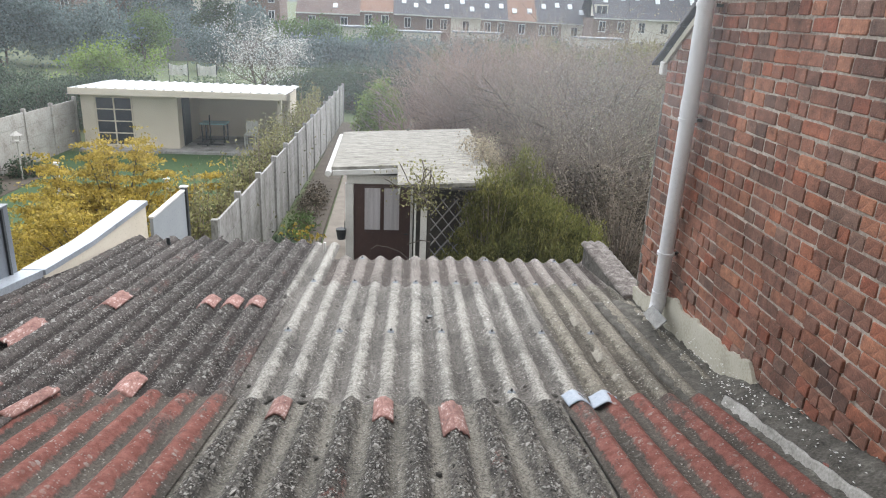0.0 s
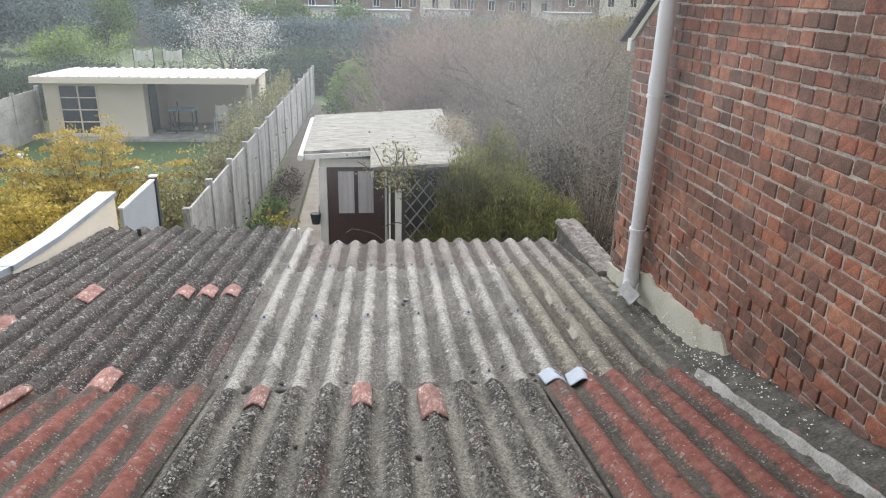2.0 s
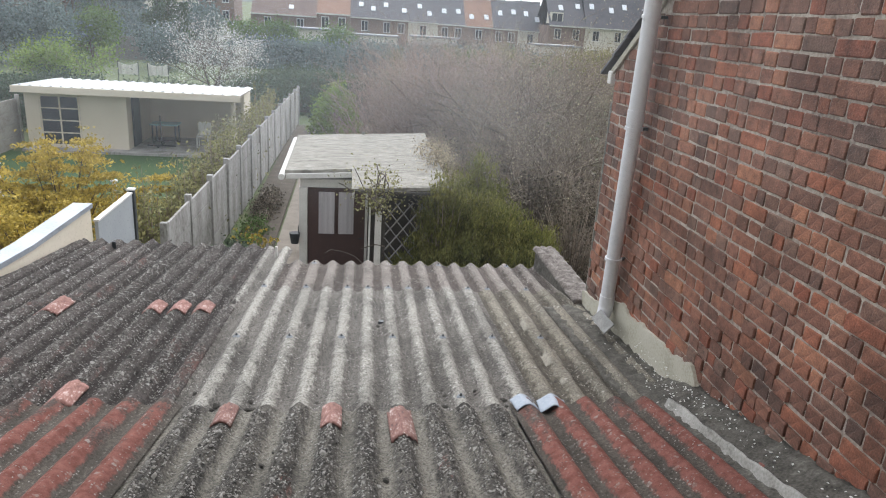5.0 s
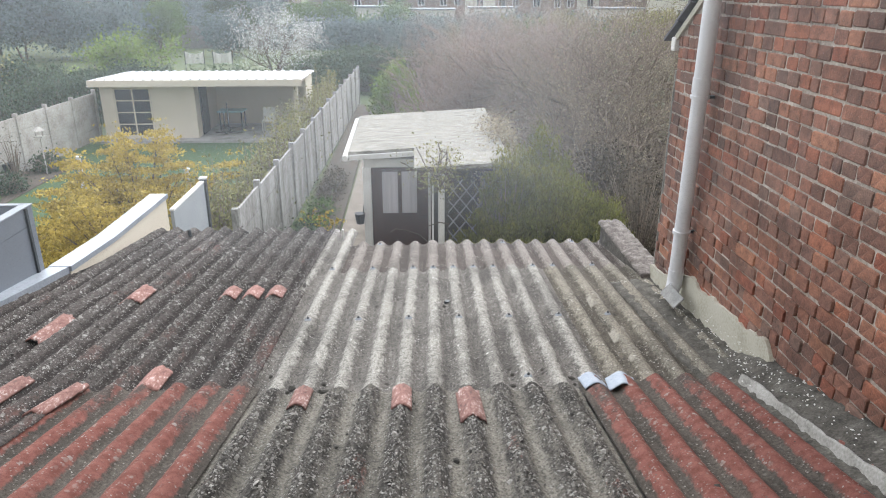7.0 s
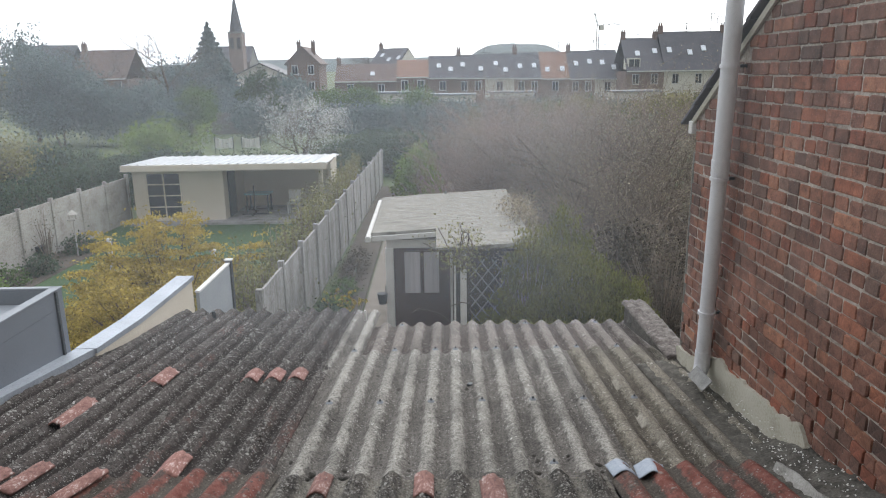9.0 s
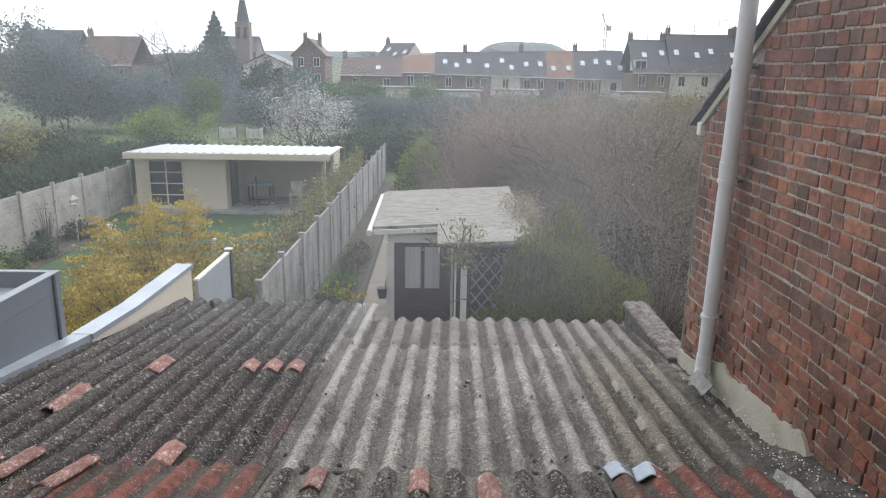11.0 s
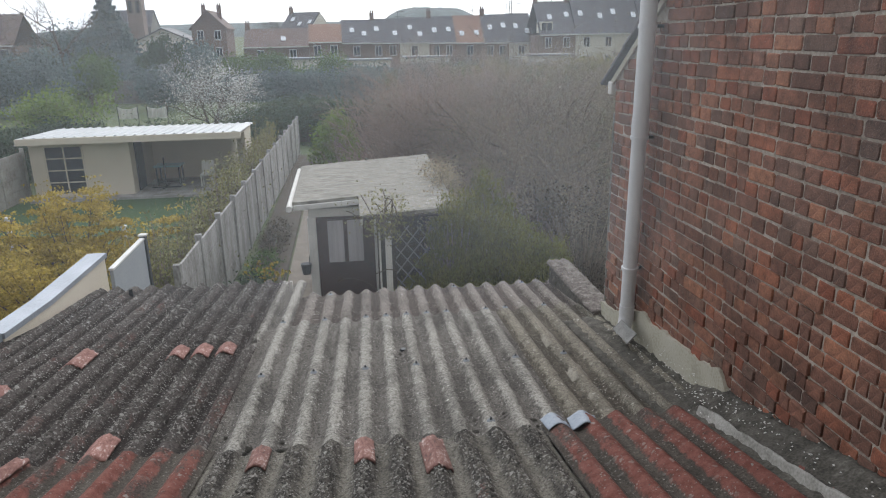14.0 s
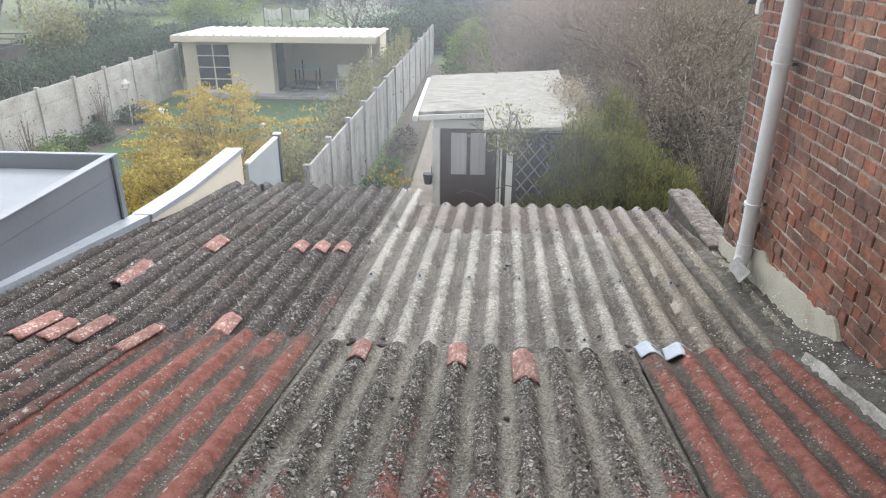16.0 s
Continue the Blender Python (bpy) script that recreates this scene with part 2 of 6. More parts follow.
    col = blend(rng_(broad, 0.47, 0.62, 0.0, 0.7), col, blend(0.55, col, (0.02, 0.018, 0.016)))
    col = blend(rng_(scaly, 0.54, 0.40, 0.0, dirt), col, blend(0.72, col, (0.01, 0.01, 0.01)))
    col = blend(rng_(fine, 0.52, 0.38, 0.0, dirt * 0.8), col, blend(0.6, col, (0.01, 0.01, 0.01)))
    if red:
        # old paint left on the crests, in patches, more of it towards the eaves
        yy = n.new("ShaderNodeSeparateXYZ")
        l.new(co.outputs["Object"], yy.inputs[0])
        worn = total(total(rng_(yy.outputs["Y"], 3.55, 1.6, -0.25, 0.3), tex(3.4, 6, 0.72, 0.4), 1.5), scaly, 0.35)
        keep = mult(rng_(worn, red[0], red[0] + 0.16), rng_(height, off + 0.08, off + 0.3))
        col = blend(keep, col, blend(rng_(fine, 0.45, 0.33, 0.0, 0.6), blend(rng_(mid, 0.4, 0.6), red[1], red[2]), (0.06, 0.04, 0.035)))
    spots = total(scaly, fine, 0.8)
    ridge = rng_(att.outputs["Fac"], 0.15, 0.75, 0.25, 1.0)
    patch = rng_(tex(5, 4, 0.65, 0.5), 0.40, 0.58, 0.25, 1.0)
    coarse, small = flakes(crust, 0.34 * speck_amount, 0.42), flakes(85, 0.42 * speck_amount, 0.45)
    col = blend(mult(coarse, ridge, patch), col, speck)
    col = blend(mult(small, patch), col, speck)
    l.new(col, b.inputs["Base Color"])
    bp = n.new("ShaderNodeBump")
    bp.inputs["Strength"].default_value, bp.inputs["Distance"].default_value = 0.9, 0.016
    l.new(total(total(total(spots, mid, 0.5), coarse, 0.5), small, 0.3), bp.inputs["Height"])
    l.new(bp.outputs["Normal"], b.inputs["Normal"])
    return m


# dark sheets: lichen, plus the shading of the wave put into valley and crest colours
M_DARK = corrugated("lichened_dark_sheet", (0.046, 0.037, 0.034), (0.145, 0.127, 0.118), (0.52, 0.505, 0.48), 0.8, 1.0, 0.8, 0.2, 0.95, red=(0.80, (0.125, 0.068, 0.058), (0.18, 0.105, 0.092)), crust=26)
M_NEAR = corrugated("lichened_grey_sheet", (0.265, 0.245, 0.21), (0.082, 0.074, 0.068), (0.46, 0.45, 0.42), 0.8, 3.0, 0.85, 0.12, 1.0, red=(1.09, (0.20, 0.07, 0.057), (0.29, 0.125, 0.10)))
M_PALE = corrugated("weathered_pale_sheet", (0.215, 0.198, 0.18), (0.56, 0.535, 0.485), (0.74, 0.72, 0.68), 0.45, 5.0, 0.85, 0.46, 1.7)
M_EAVE = corrugated("brownish_eave_sheet", (0.135, 0.112, 0.10), (0.37, 0.33, 0.30), (0.62, 0.60, 0.56), 0.5, 12.0, 0.8, 0.3, 1.7)
M_TAN = corrugated("stained_tan_sheet", (0.145, 0.127, 0.102), (0.38, 0.345, 0.285), (0.62, 0.59, 0.53), 0.5, 9.0, 0.75, 0.3, 1.7)
M_RED = corrugated("faded_red_sheet", (0.125, 0.108, 0.092), (0.125, 0.095, 0.085), (0.42, 0.40, 0.37), 0.5, 7.0, 0.65, 0.2, 0.9, red=(0.62, (0.20, 0.071, 0.056), (0.30, 0.125, 0.102)), crust=26)
M_LICHEN = spread(surf("lichen", [(0.7, 0.7, 0.7), (1.2, 1.2, 1.2)], 30, 200, 0.95, 0.5), [(0.05, 0.046, 0.042), (0.10, 0.092, 0.085), (0.15, 0.14, 0.128), (0.24, 0.228, 0.21), (0.38, 0.365, 0.34)], "island")
M_TILE = surf("red_clay_tile", [(0.08, 0.045, 0.04), (0.185, 0.085, 0.07), (0.26, 0.135, 0.115), (0.60, 0.54, 0.51)], 30, 90, 0.85, 1.0, vary="object", amount=0.2, stretch=(1, 0.4, 1))
M_TAPE = surf("silver_bitumen_tape", [(0.22, 0.26, 0.32), (0.33, 0.37, 0.43)], 20, 90, 0.6, 0.2)
BRICKS = [(0.245, 0.088, 0.056), (0.29, 0.115, 0.07), (0.155, 0.085, 0.065), (0.215, 0.102, 0.073), (0.26, 0.118, 0.08), (0.185, 0.09, 0.066), (0.345, 0.158, 0.098), (0.205, 0.095, 0.068), (0.125, 0.08, 0.066), (0.235, 0.108, 0.076), (0.19, 0.115, 0.09)]
GRAIN = [(0.42, 0.44, 0.46), (0.85, 0.85, 0.85), (1.1, 1.08, 1.05), (1.5, 1.4, 1.35)]


def weathered(m, low=0.52, high=1.1):
    """Broad stains that run over many pieces alike, by their place in the world."""
    n, l = m.node_tree.nodes, m.node_tree.links
    b, geo, t, r = n["Principled BSDF"], n.new("ShaderNodeNewGeometry"), n.new("ShaderNodeTexNoise"), n.new("ShaderNodeMapRange")
    t.inputs["Scale"].default_value, t.inputs["Detail"].default_value, t.inputs["Roughness"].default_value = 2.1, 6.0, 0.65
    for key, val in (("From Min", 0.36), ("From Max", 0.62), ("To Min", low), ("To Max", high)):
        r.inputs[key].default_value = val
    hsv = n.new("ShaderNodeHueSaturation")
    l.new(geo.outputs["Position"], t.inputs["Vector"])
    l.new(t.outputs["Fac"], r.inputs["Value"])
    l.new(r.outputs[0], hsv.inputs["Value"])
    l.new(b.inputs["Base Color"].links[0].from_socket, hsv.inputs["Color"])
    l.new(hsv.outputs["Color"], b.inputs["Base Color"])
    return m


M_BRICK = weathered(spread(surf("old_brick", GRAIN, 22, 110, 0.9, 0.8), BRICKS, "object"))
M_BRICKS = weathered(spread(surf("old_brick_far", GRAIN, 22, 110, 0.9, 0.8), BRICKS, "island"))
M_MORTAR = surf("lime_mortar", [(0.12, 0.096, 0.08), (0.25, 0.21, 0.18), (0.38, 0.335, 0.29), (0.54, 0.485, 0.43)], 2.2, 40, 0.95, 0.8)
M_RENDER = surf("cement_render", [(0.30, 0.28, 0.22), (0.42, 0.40, 0.33), (0.47, 0.45, 0.39)], 4, 60, 0.9, 0.35)
M_FILLET = surf("dirty_mortar_fillet", [(0.02, 0.018, 0.015), (0.055, 0.05, 0.042), (0.095, 0.088, 0.075), (0.17, 0.16, 0.14)], 14, 80, 0.95, 0.9, dist=0.02)
M_CAP = surf("mossy_mortar_cap", [(0.03, 0.024, 0.021), (0.085, 0.07, 0.062), (0.16, 0.14, 0.128), (0.28, 0.26, 0.24)], 10, 60, 0.95, 1.0, dist=0.02)
M_SCREEN = surf("light_grey_board", [(0.26, 0.28, 0.30), (0.33, 0.35, 0.37)], 2, 40, 0.6, 0.08)
M_FLASH = surf("cement_flashing", [(0.15, 0.145, 0.13), (0.27, 0.26, 0.24), (0.38, 0.37, 0.35)], 10, 80, 0.9, 0.4)
M_PVC = surf("pale_grey_pvc", [(0.58, 0.59, 0.62), (0.70, 0.71, 0.74)], 3, 40, 0.4, 0.05)
M_LEAD = surf("lead_sheet", [(0.11, 0.11, 0.105), (0.27, 0.265, 0.255)], 12, 70, 0.6, 0.4, metal=0.3)
M_ZINC = surf("zinc_coping", [(0.30, 0.33, 0.37), (0.46, 0.49, 0.54)], 3, 40, 0.5, 0.12, metal=0.45)
M_GREYBOX = surf("grey_fibre_panel", [(0.115, 0.13, 0.152), (0.15, 0.165, 0.19)], 1.5, 50, 0.6, 0.08)
M_RIM = surf("grey_metal_rim", [(0.19, 0.205, 0.23), (0.27, 0.285, 0.31)], 2, 40, 0.5, 0.1, metal=0.3)
M_FLATROOF = surf("pale_roof_membrane", [(0.19, 0.21, 0.23), (0.27, 0.29, 0.32)], 1.5, 40, 0.7, 0.15)
M_CREAM = surf("cream_paint", [(0.62, 0.55, 0.44), (0.72, 0.65, 0.54)], 1.2, 30, 0.8, 0.1)
M_WHITE = surf("white_paint", [(0.55, 0.54, 0.52), (0.74, 0.73, 0.70)], 5, 50, 0.6, 0.15)
M_RIBBED = surf("pale_metal_roofing", [(0.40, 0.42, 0.44), (0.56, 0.575, 0.59)], 3, 30, 0.5, 0.08)
M_CONC = surf("weathered_concrete", [(0.12, 0.112, 0.098), (0.265, 0.255, 0.24), (0.36, 0.35, 0.335), (0.46, 0.45, 0.435)], 2.4, 30, 0.9, 0.3, stretch=(1, 1, 0.35))
M_CONC_PALE = surf("pale_stained_concrete", [(0.22, 0.20, 0.17), (0.36, 0.335, 0.30), (0.44, 0.42, 0.385), (0.50, 0.485, 0.455)], 1.6, 24, 0.9, 0.3)
M_DOOR = surf("brown_stained_door", [(0.045, 0.022, 0.020), (0.075, 0.035, 0.03)], 3, 60, 0.5, 0.15, stretch=(1, 1, 0.2))
M_CURTAIN = surf("net_curtain", [(0.36, 0.34, 0.36), (0.58, 0.56, 0.58)], 2, 30, 0.9, 0.3, stretch=(9, 9, 0.4))
M_FELT = surf("lichened_roof_felt", [(0.085, 0.078, 0.066), (0.185, 0.172, 0.15), (0.285, 0.27, 0.235), (0.42, 0.405, 0.365)], 5, 15, 0.95, 0.9, stretch=(0.7, 6.0, 1), dist=0.02)
M_TRELLIS = surf("dark_trellis_wood", [(0.05, 0.045, 0.04), (0.09, 0.08, 0.07)], 5, 60, 0.8, 0.3)
M_LATH = surf("grey_lath_wood", [(0.17, 0.165, 0.16), (0.30, 0.29, 0.285)], 6, 60, 0.8, 0.2)
M_BARK = surf("grey_bark", [(0.07, 0.055, 0.045), (0.16, 0.13, 0.11)], 6, 50, 0.95, 0.6)
M_RTWIG = surf("reddish_twig", [(0.27, 0.19, 0.155), (0.48, 0.365, 0.315)], 3, 30, 0.95, 0.0, vary="island", amount=0.3)
M_TWIG = surf("brown_twig", [(0.155, 0.122, 0.096), (0.34, 0.28, 0.225)], 3, 30, 0.95, 0.0, vary="island", amount=0.3)
M_GRASS = surf("lawn", [(0.022, 0.046, 0.014), (0.038, 0.078, 0.024), (0.06, 0.095, 0.035)], 0.5, 30, 0.95, 0.8)
M_FIELD = surf("rough_field", [(0.05, 0.075, 0.03), (0.09, 0.115, 0.05), (0.13, 0.13, 0.07)], 0.08, 2.0, 0.95, 0.3)
M_SOIL = surf("dark_soil", [(0.05, 0.04, 0.03), (0.11, 0.09, 0.07)], 3, 40, 0.95, 0.8)
M_PATH = surf("sandy_path", [(0.17, 0.145, 0.12), (0.28, 0.245, 0.21)], 3, 60, 0.95, 0.4)
L_OLIVE = surf("olive_leaf", [(0.095, 0.112, 0.03), (0.24, 0.22, 0.062)], 2, 20, 0.7, 0, vary="island", amount=0.5, trans=0.35)
L_BROWN = surf("withered_leaf", [(0.06, 0.05, 0.034), (0.14, 0.115, 0.08)], 2, 20, 0.8, 0, vary="island", amount=0.5, trans=0.2)
L_YELLOW = surf("yellow_leaf", [(0.30, 0.225, 0.04), (0.54, 0.41, 0.085)], 2, 20, 0.7, 0, vary="island", amount=0.4, trans=0.35)
L_GREEN = surf("green_leaf", [(0.07, 0.12, 0.035), (0.14, 0.20, 0.07)], 1, 20, 0.7, 0, vary="island", amount=0.5, trans=0.35)
L_FRESH = surf("fresh_green_leaf", [(0.14, 0.21, 0.05), (0.24, 0.32, 0.09)], 1, 20, 0.7, 0, vary="island", amount=0.4, trans=0.4)
L_DARK = surf("dark_leaf", [(0.045, 0.07, 0.04), (0.09, 0.125, 0.075)], 1, 20, 0.7, 0, vary="island", amount=0.5, trans=0.25)
L_BUD = surf("pale_bud", [(0.25, 0.205, 0.14), (0.46, 0.40, 0.29)], 2, 20, 0.8, 0, vary="island", amount=0.4, trans=0.3)
L_PALE = surf("young_hedge_leaf", [(0.18, 0.175, 0.07), (0.30, 0.28, 0.13)], 2, 20, 0.8, 0, vary="island", amount=0.5, trans=0.3)
# distance haze put into the leaf colour: paler and bluer than the near greens
L_FAR = surf("haze_tinted_far_leaf", [(0.095, 0.135, 0.13), (0.19, 0.235, 0.225)], 0.3, 4, 0.8, 0, vary="island", amount=0.5, trans=0.3)
L_WHITE = surf("white_blossom", [(0.62, 0.62, 0.58), (0.85, 0.85, 0.82)], 2, 20, 0.8, 0, vary="island", amount=0.15, trans=0.3)
M_SLATE = surf("slate_roof", [(0.055, 0.055, 0.065), (0.105, 0.10, 0.112)], 0.6, 6, 0.6, 0.2)
M_REDROOF = surf("clay_roof", [(0.12, 0.085, 0.076), (0.20, 0.145, 0.125)], 0.6, 6, 0.8, 0.2)
M_ORANGE = surf("orange_clay_roof", [(0.20, 0.11, 0.078), (0.33, 0.20, 0.145)], 0.6, 6, 0.8, 0.2)
M_HBRICK = surf("house_brick", [(0.15, 0.105, 0.092), (0.25, 0.185, 0.165)], 0.5, 8, 0.9, 0.1)
M_HCREAM = surf("house_render", [(0.55, 0.52, 0.46), (0.68, 0.65, 0.58)], 0.4, 6, 0.9, 0.05)
M_GLASS = surf("dark_window_glass", [(0.03, 0.035, 0.045), (0.05, 0.055, 0.065)], 0.5, 3, 0.12, 0)
M_SKYLIGHT = surf("skylight_glass", [(0.60, 0.63, 0.68), (0.75, 0.78, 0.82)], 0.5, 3, 0.15, 0)
M_STONE = surf("church_stone", [(0.18, 0.17, 0.165), (0.27, 0.26, 0.25)], 0.3, 4, 0.9, 0.1)
M_CBRICK = surf("church_brick", [(0.20, 0.15, 0.14), (0.30, 0.235, 0.215)], 0.3, 4, 0.9, 0.1)
M_TEAL = surf("teal_plastic", [(0.28, 0.50, 0.53), (0.42, 0.62, 0.65)], 4, 40, 0.5, 0.05)
M_DARKMETAL = surf("dark_metal", [(0.03, 0.035, 0.04), (0.06, 0.065, 0.07)], 8, 60, 0.5, 0.1, metal=0.5)
M_HILL = surf("far_hill", [(0.12, 0.145, 0.15), (0.16, 0.185, 0.185)], 0.01, 0.1, 0.95, 0)
M_PLASTER = surf("room_plaster", [(0.45, 0.44, 0.42), (0.52, 0.51, 0.49)], 2, 40, 0.9, 0.05)
M_BIRD = surf("grey_wood", [(0.35, 0.33, 0.30), (0.55, 0.52, 0.48)], 6, 60, 0.8, 0.2)

# ---- ground ----
H = EYE[2]
bm = bmesh.new()
bmesh.ops.create_grid(bm, x_segments=60, y_segments=60, size=1)
for v in bm.verts:
    v.co = Vector((math.copysign(abs(v.co.x) ** 3, v.co.x) * 900, math.copysign(abs(v.co.y) ** 3, v.co.y) * 900 + 60, 0))
    d = max(0.0, v.co.y - 130)
    v.co.z = -0.02 + 0.012 * d + (0.8 * noise.noise(v.co * 0.02) if v.co.y > 70 else 0)
tagged(part("ground", bm, M_FIELD), "rough grass and allotments behind the gardens", "ground", kind="structure")
tagged(part("lawn", block(-11.3, -3.2, 6.0, 24.9, -0.3, 0.01), M_GRASS), "green mown lawn of the next garden", "lawn", kind="structure")
tagged(part("flower_bed", block(-2.55, -1.65, 9.0, 33.0, -0.3, 0.05, 0.03), M_SOIL), "dark soil bed along the concrete fence", "flower bed", kind="structure")
tagged(part("path", block(-1.6, -0.95, 7.2, 33.0, -0.3, 0.03, 0.01), M_PATH), "sandy concrete garden path beside the shed", "path", kind="structure")
tagged(part("border_bed", block(-11.75, -10.35, 9.5, 22.5, -0.3, 0.04, 0.02), M_SOIL), "dark soil border along the pale fence", "flower bed", kind="structure")
tagged(part("garden_soil", block(-0.95, 9.0, 7.2, 34.0, -0.3, 0.02), M_SOIL), "dark overgrown garden soil", "soil", kind="structure")

# ---- corrugated roof ----
PITCH, AMP = 0.1812, 0.026


def roof_z(y):
    """Height of the middle of the wave: a steeper near slope and a flatter far one."""
    return H - AMP - (1.825 + (y - 2.04) * 0.207 if y < 3.55 else 2.1376 + (y - 3.55) * 0.108)


def crest_x(i, y):
    return 0.14 + i * PITCH + 0.026 * (y - 3.5)


roof = tagged(new("corrugated_roof"), "weathered corrugated fibre-cement roof with lichen and faded red paint", "roof", kind="structure")


def sheet(i0, i1, y0, y1, lift, mat, rough=0.003, tilt=0.0, thick=0.007):
    """One corrugated sheet between two places of the wave, with a lumpy skin and a real edge."""
    per, dy = (16, 0.026) if y0 < 3 or rough > 0.005 else (12, 0.05)
    nx, ny = max(2, round((i1 - i0) * per)), max(2, round((y1 - y0) / dy))
    ii, yy = np.linspace(i0, i1, nx + 1), np.linspace(y0, y1, ny + 1)
    verts, crest = [], []
    for y in yy:
        z = roof_z(y) + lift + tilt * (y - y0)
        for i in ii:
            w = math.cos(2 * math.pi * i)
            n = noise.fractal(Vector((i * PITCH * 22, y * 22, lift * 50)), 0.7, 2.0, 3)
            verts.append((crest_x(i, y), y, z + AMP * w + rough * n * (0.6 + 0.4 * w)))
            crest.append(0.5 + 0.5 * w)
    k = len(verts)
    verts += [(x, y, z - thick) for x, y, z in verts]
    crest += crest
    w = nx + 1
    faces = []
    for b in range(ny):
        for a in range(nx):
            q = b * w + a
            faces.append((q, q + 1, q + 1 + w, q + w))
    for a in range(nx):
        for q, s in ((a, 0), (ny * w + a, 1)):
            f = (q, q + k, q + 1 + k, q + 1)
            faces.append(f if not s else f[::-1])
    for b in range(ny):
        for q, s in ((b * w, 1), (b * w + nx, 0)):
            f = (q, q + k, q + w + k, q + w)
            faces.append(f if not s else f[::-1])
    ob = solid("sheet", verts, faces, mat, roof, smooth=True)
    at = ob.data.attributes.new("crest", "FLOAT", "POINT")
    at.data.foreach_set("value", crest)
    return ob


# far rows first, near ones lapped over them
sheet(4.45, 10.3, 5.80, 6.93, 0.0, M_EAVE)
sheet(-0.55, 4.55, 5.80, 6.96, 0.003, M_EAVE)
sheet(-4.75, -0.45, 5.80, 6.94, 0.0, M_EAVE)
sheet(-6.3, -4.65, 5.4, 7.55, 0.004, M_PALE)
sheet(5.45, 10.3, 3.22, 5.90, 0.012, M_TAN)
sheet(0.45, 5.55, 3.22, 5.92, 0.015, M_PALE)
sheet(-5.95, 0.55, 3.22, 5.89, 0.012, M_PALE)
sheet(-12.1, -6.05, 5.1, 7.6, 0.020, M_DARK, 0.013)
sheet(-17.9, -11.9, 5.1, 7.65, 0.028, M_DARK, 0.013)
sheet(-11.6, -5.75, 3.25, 5.22, 0.036, M_DARK, 0.013)
sheet(-17.9, -11.4, 3.25, 5.24, 0.044, M_DARK, 0.013)
sheet(-0.55, 4.48, 0.55, 3.38, 0.030, M_NEAR, 0.013)
sheet(-5.6, -0.45, 0.55, 3.40, 0.027, M_NEAR, 0.013)
sheet(4.55, 10.3, 0.55, 3.46, 0.034, M_RED, 0.005)
sheet(-10.95, -5.5, 0.55, 3.48, 0.042, M_RED, 0.005)
sheet(-17.9, -10.8, 0.55, 3.50, 0.056, M_DARK, 0.013)

# lichen flakes on the older sheets
rng = np.random.default_rng(11)
cs, us = [], []
for _ in range(34000):
    far = rng.random() < 0.42
    if far:
        i, y = rng.uniform(-17.8, -6), rng.uniform(3.6, 7.5)
    else:
        i, y = rng.uniform(-17.8, 10), rng.uniform(1.5, 3.34)
        if (i > 4.6 or -10.8 < i < -5.6) and rng.random() < 0.95:
            continue
    i = round(i) + rng.normal() * 0.16
    lift = 0.046 if not far and i < -10.8 else 0.028 if not far else 0.038 if y < 5.15 else 0.022
    cs.append((crest_x(i, y), y, roof_z(y) + lift + AMP * math.cos(2 * math.pi * i) + 0.003))
c = np.array(cs)
k = len(c)
s = rng.uniform(0.003, 0.008, (k, 1)) * np.where(rng.random((k, 1)) < 0.07, 2.0, 1.0)
ang = rng.uniform(0, 6.28, (k, 1))
u = np.concatenate([np.cos(ang), np.sin(ang), rng.normal(size=(k, 1)) * 0.5], 1) * s
v = np.concatenate([-np.sin(ang), np.cos(ang), rng.normal(size=(k, 1)) * 0.35], 1) * s * rng.uniform(0.5, 1, (k, 1))
dome = np.array([[0, 0, 1.0]]) * s * 0.6
verts = np.stack([c - u - v * 0.4, c - v, c + u - v * 0.3, c + u * 0.6 + v, c - u * 0.7 + v * 0.8, c + dome], 1).reshape(-1, 3)
base = np.arange(k)[:, None] * 6
tri = np.concatenate([base + np.array([[a, (a + 1) % 5, 5, 5]]) for a in range(5)], 0)
faces = [tuple(int(q) for q in t[:3]) for t in tri]
tagged(solid("lichen", verts, faces, M_LICHEN, roof, "pale grey lichen crusts"), kind="stuff")


